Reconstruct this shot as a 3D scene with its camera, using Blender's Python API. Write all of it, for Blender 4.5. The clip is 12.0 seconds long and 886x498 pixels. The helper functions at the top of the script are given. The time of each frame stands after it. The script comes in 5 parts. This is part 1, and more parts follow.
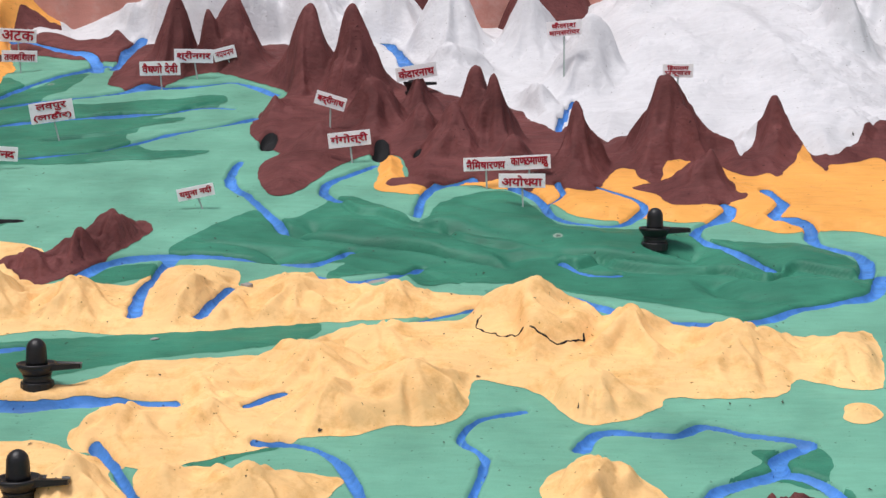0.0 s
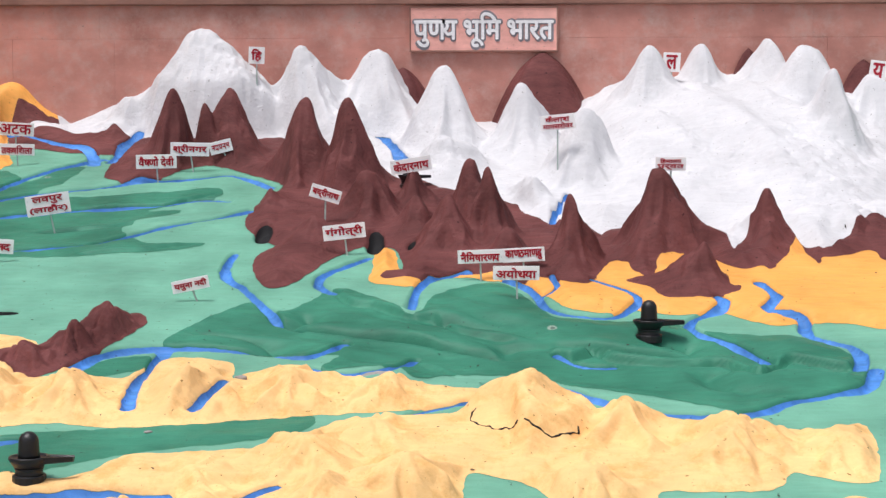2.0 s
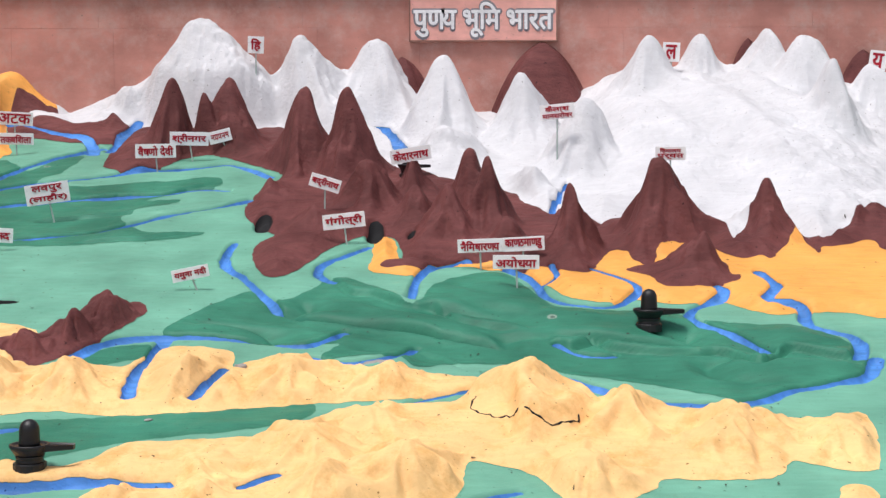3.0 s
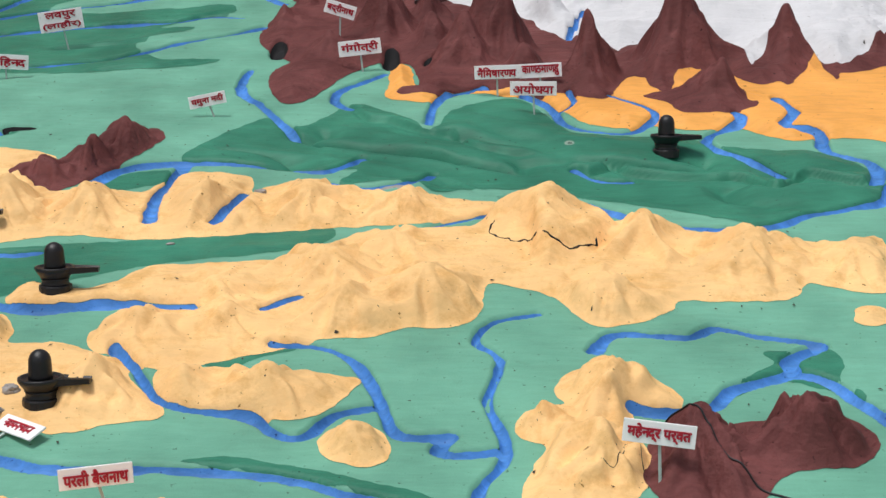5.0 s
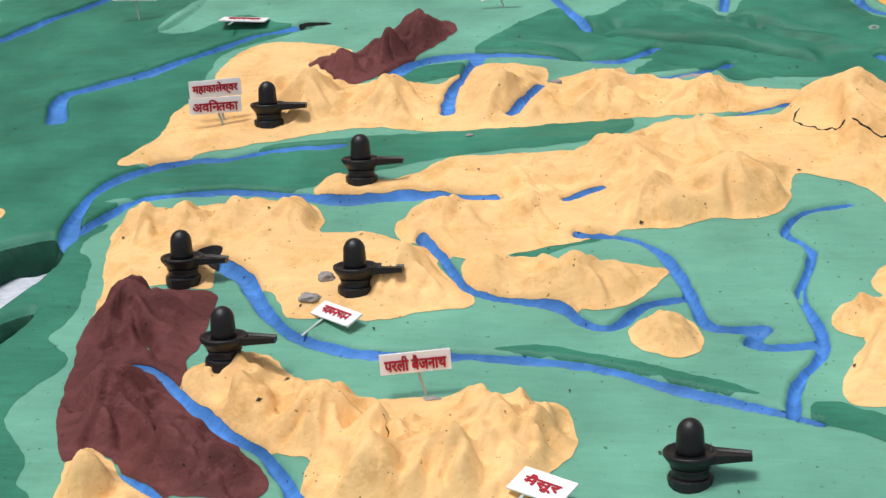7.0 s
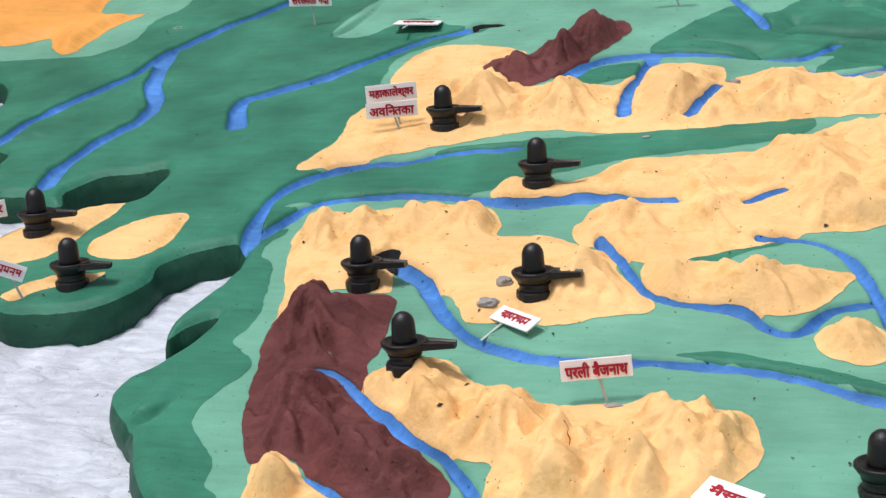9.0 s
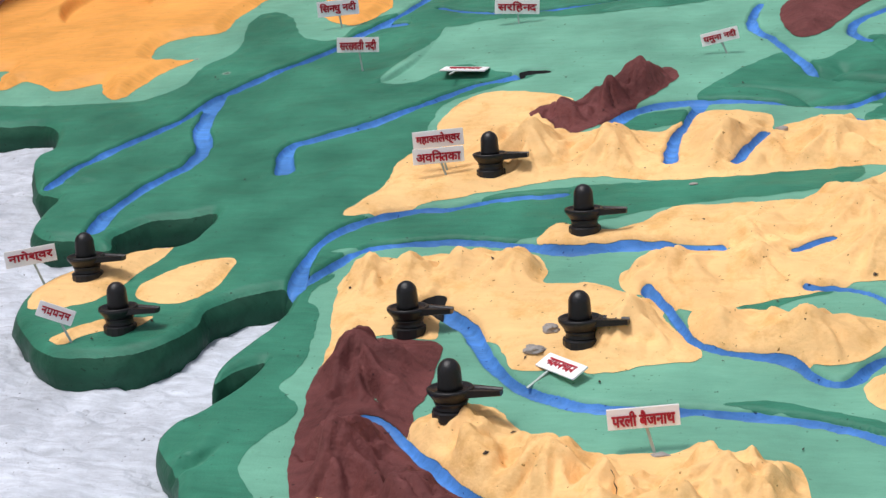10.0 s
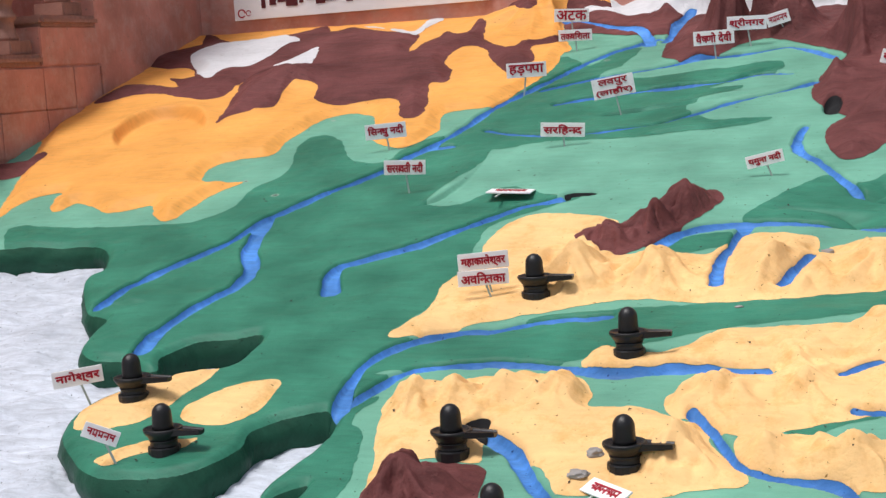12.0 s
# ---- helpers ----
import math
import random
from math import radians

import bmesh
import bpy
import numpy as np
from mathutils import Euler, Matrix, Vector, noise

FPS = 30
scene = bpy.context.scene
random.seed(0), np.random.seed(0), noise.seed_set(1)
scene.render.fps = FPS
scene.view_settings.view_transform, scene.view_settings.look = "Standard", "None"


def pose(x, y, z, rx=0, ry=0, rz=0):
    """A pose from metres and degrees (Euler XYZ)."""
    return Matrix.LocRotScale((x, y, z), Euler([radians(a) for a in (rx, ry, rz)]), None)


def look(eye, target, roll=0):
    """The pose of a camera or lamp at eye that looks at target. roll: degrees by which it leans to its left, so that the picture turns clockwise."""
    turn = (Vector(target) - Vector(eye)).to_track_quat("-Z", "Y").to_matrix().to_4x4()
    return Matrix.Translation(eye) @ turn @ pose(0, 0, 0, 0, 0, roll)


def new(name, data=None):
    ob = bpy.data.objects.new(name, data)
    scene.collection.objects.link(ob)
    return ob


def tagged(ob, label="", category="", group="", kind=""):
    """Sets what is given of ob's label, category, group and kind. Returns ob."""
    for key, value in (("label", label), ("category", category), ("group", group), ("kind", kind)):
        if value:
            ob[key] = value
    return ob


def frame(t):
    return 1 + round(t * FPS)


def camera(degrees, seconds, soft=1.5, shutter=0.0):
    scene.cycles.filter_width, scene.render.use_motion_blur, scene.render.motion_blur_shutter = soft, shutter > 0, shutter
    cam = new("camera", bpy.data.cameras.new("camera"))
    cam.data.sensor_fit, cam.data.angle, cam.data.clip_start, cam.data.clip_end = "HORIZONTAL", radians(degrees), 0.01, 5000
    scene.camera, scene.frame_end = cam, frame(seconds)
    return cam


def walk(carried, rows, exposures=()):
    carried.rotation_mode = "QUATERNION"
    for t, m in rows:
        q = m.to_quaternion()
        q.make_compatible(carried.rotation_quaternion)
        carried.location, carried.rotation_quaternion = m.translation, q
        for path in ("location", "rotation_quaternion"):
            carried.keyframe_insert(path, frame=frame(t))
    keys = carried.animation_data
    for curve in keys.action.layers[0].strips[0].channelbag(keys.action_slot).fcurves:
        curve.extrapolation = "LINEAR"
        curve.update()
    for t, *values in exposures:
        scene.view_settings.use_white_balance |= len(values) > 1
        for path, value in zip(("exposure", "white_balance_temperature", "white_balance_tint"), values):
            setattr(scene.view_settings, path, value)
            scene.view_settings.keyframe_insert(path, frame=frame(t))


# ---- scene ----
cam = camera(32.63, 12.0, soft=1.4)
walk(cam, [
    (0, look((0.000, 0.000, 3.600), (-0.026, 9.936, 2.468), -0.18)),
    (0.5, look((-0.002, -0.016, 3.601), (-0.015, 9.942, 2.689), -0.15)),
    (1, look((0.000, -0.031, 3.618), (-0.004, 9.945, 2.916), -0.23)),
    (1.5, look((0.004, -0.030, 3.614), (0.008, 9.956, 3.069), -0.22)),
    (2, look((0.006, -0.023, 3.604), (0.014, 9.963, 3.078), -0.18)),
    (2.5, look((-0.003, -0.033, 3.616), (0.017, 9.952, 3.075), -0.09)),
    (2.7, look((-0.008, -0.021, 3.605), (0.015, 9.964, 3.062), -0.14)),
    (4.3, look((-0.027, -0.059, 3.510), (-0.002, 9.863, 2.257), -0.10)),
    (4.5, look((-0.035, -0.067, 3.521), (-0.010, 9.834, 2.119), -0.09)),
    (5, look((-0.082, -0.072, 3.515), (-0.120, 9.789, 1.853), -0.20)),
    (5.2, look((-0.116, -0.063, 3.509), (-0.259, 9.783, 1.767), -0.45)),
    (5.5, look((-0.168, -0.050, 3.500), (-0.614, 9.770, 1.662), -0.53)),
    (6, look((-0.254, -0.038, 3.485), (-1.267, 9.706, 1.478), -1.10)),
    (6.5, look((-0.308, -0.037, 3.467), (-1.674, 9.629, 1.298), -1.57)),
    (7, look((-0.384, -0.058, 3.481), (-2.093, 9.522, 1.177), -2.22)),
    (7.5, look((-0.440, -0.062, 3.488), (-2.495, 9.451, 1.191), -2.68)),
    (7.7, look((-0.472, -0.065, 3.498), (-2.583, 9.435, 1.195), -2.76)),
    (9.3, look((-0.469, -0.037, 3.527), (-3.331, 9.277, 1.278), -3.76)),
    (9.5, look((-0.489, -0.036, 3.527), (-3.384, 9.283, 1.341), -3.63)),
    (10, look((-0.481, -0.044, 3.550), (-3.523, 9.274, 1.570), -3.80)),
    (10.5, look((-0.473, -0.031, 3.563), (-3.657, 9.291, 1.840), -3.91)),
    (11, look((-0.468, -0.028, 3.564), (-3.722, 9.302, 2.026), -3.92)),
    (11.5, look((-0.451, -0.036, 3.568), (-3.740, 9.310, 2.211), -3.91)),
    (12, look((-0.440, -0.049, 3.577), (-3.784, 9.301, 2.388), -3.91)),
], exposures=[(0, 0.10, 6320, 15), (0.6, 0.19, 6320, 15), (1.3, 0.31, 6320, 15), (2.7, 0.31, 6320, 15), (4.3, 0.0, 6320, 11), (5.5, 0.02, 6320, 11), (9.3, 0.15, 6320, 15), (10.5, 0.07, 6320, 14), (11.5, 0.11, 6320, 14), (12, 0.20, 6320, 14)])

# ---- light ----
world = bpy.data.worlds.new("overcast_sky")
scene.world = world
world.use_nodes = True
wn = world.node_tree
sky = wn.nodes.new("ShaderNodeTexSky")
sky.sky_type, sky.sun_disc = "NISHITA", False
sky.sun_elevation, sky.sun_rotation = radians(70), radians(223)
sky.air_density, sky.dust_density, sky.ozone_density = 1.0, 3.0, 1.0
hs = wn.nodes.new("ShaderNodeHueSaturation")
hs.inputs["Saturation"].default_value = 0.4
wn.links.new(sky.outputs[0], hs.inputs["Color"])
wn.links.new(hs.outputs[0], wn.nodes["Background"].inputs["Color"])
wn.nodes["Background"].inputs["Strength"].default_value = 0.104
sun = new("sun", bpy.data.lights.new("sun", "SUN"))
sun.data.energy, sun.data.angle, sun.data.color = 2.15, radians(16), (1.0, 0.97, 0.92)
sun.matrix_world = look((-2.5, -2.7, 10.3), (0, 0, 0))

# ---- materials ----
def lit(mat):
    mat.use_nodes = True
    return mat.node_tree, mat.node_tree.nodes["Principled BSDF"]


def paint(name, colour, rough=0.6, stain=(0.3, 0.26, 0.2), amount=0.25, bump=0.25, tint=0.12, fine=60.0, shine=0.2, strokes=1.0, blotch=9.0, spread=(0.6, 0.78), chips=0.0):
    """Hand-brushed paint on cement: broad uneven coats, grime flecks and fine grain."""
    mat = bpy.data.materials.new(name)
    nt, bsdf = lit(mat)
    nodes, links = nt.nodes, nt.links
    co = nodes.new("ShaderNodeTexCoord")
    broad = nodes.new("ShaderNodeTexNoise")
    broad.inputs["Scale"].default_value, broad.inputs["Detail"].default_value = 1.7, 6
    grain = nodes.new("ShaderNodeTexNoise")
    grain.inputs["Scale"].default_value, grain.inputs["Detail"].default_value = fine, 5
    fleck = nodes.new("ShaderNodeTexNoise")
    fleck.inputs["Scale"].default_value, fleck.inputs["Detail"].default_value = blotch, 8
    fleck.inputs["Roughness"].default_value = 0.75
    for n in (broad, grain, fleck):
        links.new(co.outputs["Object"], n.inputs["Vector"])
    ramp = nodes.new("ShaderNodeValToRGB")
    ramp.color_ramp.elements[0].position, ramp.color_ramp.elements[1].position = 0.3, 0.7
    ramp.color_ramp.elements[0].color = (*[c * (1 - tint) for c in colour], 1)
    ramp.color_ramp.elements[1].color = (*[min(1, c * (1 + tint) + 0.01) for c in colour], 1)
    links.new(broad.outputs["Fac"], ramp.inputs["Fac"])
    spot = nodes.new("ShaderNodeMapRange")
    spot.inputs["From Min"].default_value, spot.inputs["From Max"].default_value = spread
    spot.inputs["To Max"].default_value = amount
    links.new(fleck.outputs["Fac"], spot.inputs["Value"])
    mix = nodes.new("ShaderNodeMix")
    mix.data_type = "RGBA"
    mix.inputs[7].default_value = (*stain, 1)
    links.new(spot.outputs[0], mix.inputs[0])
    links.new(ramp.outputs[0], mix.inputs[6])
    lay = nodes.new("ShaderNodeMapping")
    lay.inputs["Scale"].default_value = (2.2, 13.0, 5.0)
    lay.inputs["Rotation"].default_value = (0, 0, 0.25)
    links.new(co.outputs["Object"], lay.inputs["Vector"])
    brush = nodes.new("ShaderNodeTexNoise")
    brush.inputs["Scale"].default_value, brush.inputs["Detail"].default_value, brush.inputs["Roughness"].default_value = 1.6, 6, 0.7
    links.new(lay.outputs[0], brush.inputs["Vector"])
    stroke = nodes.new("ShaderNodeMapRange")
    stroke.inputs["From Min"].default_value, stroke.inputs["From Max"].default_value = 0.32, 0.7
    stroke.inputs["To Min"].default_value, stroke.inputs["To Max"].default_value = 1 - 0.9 * tint * strokes, 1 + 0.7 * tint * strokes
    links.new(brush.outputs["Fac"], stroke.inputs["Value"])
    vary = nodes.new("ShaderNodeVectorMath")
    vary.operation = "SCALE"
    links.new(mix.outputs[2], vary.inputs[0])
    links.new(stroke.outputs[0], vary.inputs["Scale"])
    speck = nodes.new("ShaderNodeTexNoise")
    speck.inputs["Scale"].default_value, speck.inputs["Detail"].default_value = 30.0, 2
    links.new(co.outputs["Object"], speck.inputs["Vector"])
    dot = nodes.new("ShaderNodeMapRange")
    dot.inputs["From Min"].default_value, dot.inputs["From Max"].default_value = 0.70, 0.76
    dot.inputs["To Max"].default_value = min(1.0, amount * 1.6)
    links.new(speck.outputs["Fac"], dot.inputs["Value"])
    dirt = nodes.new("ShaderNodeMix")
    dirt.data_type = "RGBA"
    dirt.inputs[7].default_value = (*[c * 0.45 for c in stain], 1)
    links.new(dot.outputs[0], dirt.inputs[0])
    links.new(vary.outputs[0], dirt.inputs[6])
    last = dirt
    if chips:
        # flaked spots: a pale cement rim round a dark pit
        bend = nodes.new("ShaderNodeMix")
        bend.data_type = "RGBA"
        bend.blend_type = "ADD"
        bend.inputs[0].default_value = 0.09
        links.new(co.outputs["Object"], bend.inputs[6])
        links.new(fleck.outputs["Color"], bend.inputs[7])
        cell = nodes.new("ShaderNodeTexVoronoi")
        cell.inputs["Scale"].default_value = chips
        links.new(bend.outputs[2], cell.inputs["Vector"])
        for reach, shade in ((0.042, (0.32, 0.40, 0.33)), (0.024, (0.05, 0.075, 0.06))):
            near = nodes.new("ShaderNodeMapRange")
            near.inputs["From Min"].default_value, near.inputs["From Max"].default_value = reach, reach * 0.7
            near.inputs["To Max"].default_value = 0.8
            links.new(cell.outputs["Distance"], near.inputs["Value"])
            spot = nodes.new("ShaderNodeMix")
            spot.data_type = "RGBA"
            spot.inputs[7].default_value = (*shade, 1)
            links.new(near.outputs[0], spot.inputs[0])
            links.new(last.outputs[2], spot.inputs[6])
            last = spot
    links.new(last.outputs[2], bsdf.inputs["Base Color"])
    add = nodes.new("ShaderNodeMath")
    add.operation = "ADD"
    links.new(grain.outputs["Fac"], add.inputs[0])
    links.new(fleck.outputs["Fac"], add.inputs[1])
    bp = nodes.new("ShaderNodeBump")
    bp.inputs["Strength"].default_value, bp.inputs["Distance"].default_value = bump, 0.012
    links.new(add.outputs[0], bp.inputs["Height"])
    links.new(bp.outputs[0], bsdf.inputs["Normal"])
    bsdf.inputs["Roughness"].default_value = rough
    bsdf.inputs["Specular IOR Level"].default_value = shine
    return mat


MINT = paint("mint_green_paint", (0.142, 0.375, 0.264), 0.55, (0.09, 0.2, 0.13), 0.5, tint=0.17, strokes=0.6, chips=1.1)
DARKG = paint("dark_green_paint", (0.031, 0.19, 0.117), 0.5, (0.018, 0.1, 0.06), 0.6, tint=0.24, strokes=0.75, chips=1.0)
# darkened copy of the lowland green: the cliff face's shade is in the colour
CLIFF_SHADED = paint("cliff_green_shaded", (0.010, 0.075, 0.042), 0.5, (0.02, 0.06, 0.04), 0.5, tint=0.25)
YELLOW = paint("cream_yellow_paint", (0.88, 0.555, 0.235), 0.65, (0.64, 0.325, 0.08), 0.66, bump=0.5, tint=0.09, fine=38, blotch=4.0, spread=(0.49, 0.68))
ORANGE = paint("orange_paint", (0.84, 0.385, 0.085), 0.55, (0.62, 0.25, 0.05), 0.5, tint=0.12)
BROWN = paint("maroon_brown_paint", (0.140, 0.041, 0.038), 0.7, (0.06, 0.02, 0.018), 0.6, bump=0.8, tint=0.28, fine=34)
SNOWM = paint("white_lime_wash", (0.64, 0.64, 0.65), 0.7, (0.40, 0.37, 0.32), 0.45, bump=0.8, tint=0.08, fine=26)
BLUE = paint("river_blue_paint", (0.072, 0.235, 0.58), 0.5, (0.02, 0.085, 0.33), 0.75, tint=0.3)
SEAM = paint("sea_white_wash", (0.58, 0.62, 0.68), 0.6, (0.32, 0.34, 0.36), 0.8, bump=1.0, tint=0.14, fine=25, strokes=2.0)
STONE = paint("red_sandstone_paint", (0.55, 0.25, 0.20), 0.65, (0.60, 0.42, 0.36), 0.75, tint=0.22, strokes=0.35, blotch=3.0, spread=(0.47, 0.72))
COPING = paint("coping_stone", (0.33, 0.17, 0.13), 0.6, (0.2, 0.1, 0.08), 0.4, tint=0.2)
BLACK = paint("black_oil_paint", (0.004, 0.004, 0.005), 0.42, (0.03, 0.029, 0.03), 0.5, tint=0.3, shine=0.45)
BOARD = paint("sign_white", (0.93, 0.92, 0.91), 0.4, (0.6, 0.55, 0.5), 0.2, bump=0.03, tint=0.03)
RED = paint("sign_red", (0.42, 0.018, 0.035), 0.5, (0.3, 0.02, 0.03), 0.2, bump=0.03)
TITLE = paint("title_pink", (0.92, 0.45, 0.38), 0.4, (0.92, 0.58, 0.5), 0.4, bump=0.03, tint=0.15)
LETTER = paint("title_letter_white", (0.9, 0.9, 0.9), 0.4, (0.7, 0.7, 0.7), 0.1, bump=0.03)
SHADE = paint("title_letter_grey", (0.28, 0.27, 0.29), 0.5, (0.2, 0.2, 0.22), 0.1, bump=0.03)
POST = paint("clear_grey_post", (0.42, 0.5, 0.46), 0.3, (0.3, 0.3, 0.3), 0.2, bump=0.05)
ROCK = paint("grey_cement", (0.33, 0.31, 0.29), 0.8, (0.15, 0.14, 0.13), 0.6, bump=0.6)
# near-black that puts the shade inside holes and cracks into the colour
RECESS_SHADE = paint("recess_shade_black", (0.012, 0.012, 0.013), 0.8, (0.02, 0.02, 0.02), 0.3)
FLOOR = paint("courtyard_cement", (0.3, 0.29, 0.27), 0.8, (0.15, 0.14, 0.13), 0.5)

# ---- the plan of the map, in metres ----
SLOPE = (-0.9543, 0.27206, -0.00717)  # height of the sloping map: at the origin, per metre north, per metre east
COAST = [(-8.73, 11.51), (-8.27, 11.54), (-7.87, 11.54), (-7.62, 11.36), (-7.48, 11.03), (-7.55, 10.86), (-7.36, 10.52), (-7.14, 10.21), (-7, 10.15), (-6.89, 10.08), (-6.86, 9.76), (-6.78, 9.53), (-6.59, 9.4), (-6.33, 9.4), (-6.12, 9.27), (-6.01, 9.29), (-6.09, 9.49), (-5.92, 9.72), (-5.58, 9.79), (-5.44, 9.83), (-5.37, 9.7), (-5.42, 9.37), (-5.51, 9.27), (-5.82, 9.09), (-6.13, 8.92), (-6.26, 8.68), (-6.27, 8.47), (-6.17, 8.29), (-6.01, 8.12), (-5.8, 7.94)]
COAST += [(-5.6, 7.87), (-5.29, 7.89), (-5.09, 7.95), (-4.95, 8.07), (-4.86, 8.28), (-4.88, 8.45), (-4.77, 8.6), (-4.6, 8.68), (-4.43, 8.74), (-4.33, 8.61), (-4.31, 8.4), (-4.35, 8.19), (-4.42, 8), (-4.47, 7.81), (-4.44, 7.62), (-4.38, 7.73), (-4.25, 7.85), (-4.21, 7.82), (-4.26, 7.58), (-4.34, 7.41), (-4.41, 7.3), (-4.51, 7.18), (-4.51, 7.03), (-4.39, 6.88), (-4.25, 6.74), (-4.19, 6.62), (-4.11, 6.46), (-3.99, 6.29), (-3.87, 6.16)]
DARK = [
    [(-8.99, 11.88), (-8.39, 11.9), (-7.23, 11.94), (-6.87, 12.25), (-6.87, 12.74), (-6.71, 13.17), (-6.91, 13.9), (-6.83, 14.23), (-6.53, 14.1), (-6.17, 13.49), (-5.8, 13.38), (-5.64, 13.91), (-5.29, 14.12), (-5.21, 14.62), (-4.96, 15.22), (-4.92, 15.99), (-4.85, 16.62), (-4.57, 16.41), (-4.4, 16.21), (-4.19, 16.7), (-3.94, 16.76), (-4.04, 16.14), (-4.2, 15.86), (-4.24, 15.01), (-4.62, 14.19), (-4.75, 13.65), (-4.76, 13.12), (-4.98, 12.31), (-4.64, 12.22), (-4.34, 12.59), (-3.87, 12.36), (-3.57, 12.33), (-3.8, 12.1), (-4.12, 11.81), (-4.23, 11.53), (-4.18, 10.76), (-4.22, 10.46), (-4.25, 10.17), (-4.38, 9.74), (-4.03, 9.77), (-3.67, 9.81), (-3.33, 10.07), (-2.74, 10.16), (-1.98, 10.28), (-0.99, 10.48), (-0.98, 10.14), (-1.93, 9.89), (-2.28, 9.77), (-2.93, 9.4), (-3.34, 9.36), (-3.88, 9.31), (-4.28, 9.18), (-4.14, 9.14), (-4.19, 8.84), (-4.26, 8.62), (-4.33, 8.4), (-4.37, 8.23), (-4.2, 7.95), (-4.33, 7.79), (-4.45, 7.57), (-4.97, 7.66), (-6.04, 7.85), (-6.52, 8.46), (-6.97, 9.62), (-7.75, 10.53), (-8.4, 11)],
    [(-4.14, 8.89), (-4.21, 8.56), (-4.06, 8.36), (-3.95, 7.78), (-3.99, 7.55), (-3.79, 7.33), (-3.89, 7.06), (-3.93, 6.81), (-3.7, 6.53), (-3.64, 6.32), (-3.53, 6.19), (-3.78, 6.1), (-4.1, 6.15), (-4.55, 6.67), (-4.68, 7.76), (-4.43, 8.35), (-4.35, 8.63)],
    [(-5.16, 13.7), (-4.98, 14.24), (-4.75, 14.91), (-4.36, 15.25), (-4.07, 15.54), (-3.56, 15.68), (-2.93, 15.82), (-2.34, 15.96), (-2.33, 15.61), (-2.7, 15.39), (-2.95, 15.16), (-2.62, 15.19), (-2.7, 14.97), (-2.91, 14.88), (-3.09, 14.61), (-2.74, 14.13), (-2.23, 14.19), (-2.46, 13.95), (-2.96, 13.86), (-3.46, 13.74), (-4.27, 13.72), (-4.73, 13.57)],
    [(-2.16, 11.77), (-1.97, 12.19), (-1.61, 12.64), (-1.31, 12.45), (-1.05, 12.78), (-0.97, 12.99), (-0.67, 12.86), (-0.23, 12.34), (-0.05, 12.8), (0.35, 13.11), (0.59, 13.01), (0.82, 12.48), (1.02, 12.29), (1.7, 12.24), (2.09, 12.06), (2.47, 11.94), (2.86, 11.89), (3.17, 11.55), (3.2, 11.18), (3.03, 10.87), (2.49, 10.66), (2.18, 10.53), (1.88, 10.62), (1.31, 10.86), (0.91, 11), (0.63, 11.15), (0.08, 11.15), (-0.17, 11.09), (-0.34, 11.3), (-0.6, 11.29), (-0.93, 11.24), (-0.78, 11.51), (-1.21, 11.45), (-1.66, 11.61), (-2.06, 11.64)],
    [(1.8, 8.71), (1.82, 8.58), (1.56, 8.39), (1.42, 8.14), (1.64, 8.29), (1.85, 8.39), (2.08, 8.3), (2.25, 8.21), (2.27, 8.3), (2.17, 8.39), (2.23, 8.62), (2.14, 8.78)],
    [(-1.53, 8.55), (-1.37, 8.7), (-1.18, 8.78), (-1, 8.73), (-1.19, 8.62), (-1.37, 8.47)],
    [(-1.52, 7.53), (-1.34, 7.58), (-1.08, 7.55), (-0.78, 7.47), (-0.37, 7.33), (-0.1, 7.2), (-0.37, 7.24), (-0.92, 7.45), (-1.33, 7.51)],
    [(0.13, 7.14), (0.22, 7.16), (0.42, 7.08), (0.61, 6.93), (0.77, 6.79), (0.75, 6.67), (0.54, 6.77), (0.35, 6.9), (0.14, 6.97)],
    [(-2.69, 11.17), (-2.55, 11.38), (-2.24, 11.47), (-2.19, 11.26), (-2.5, 11.09)],
]
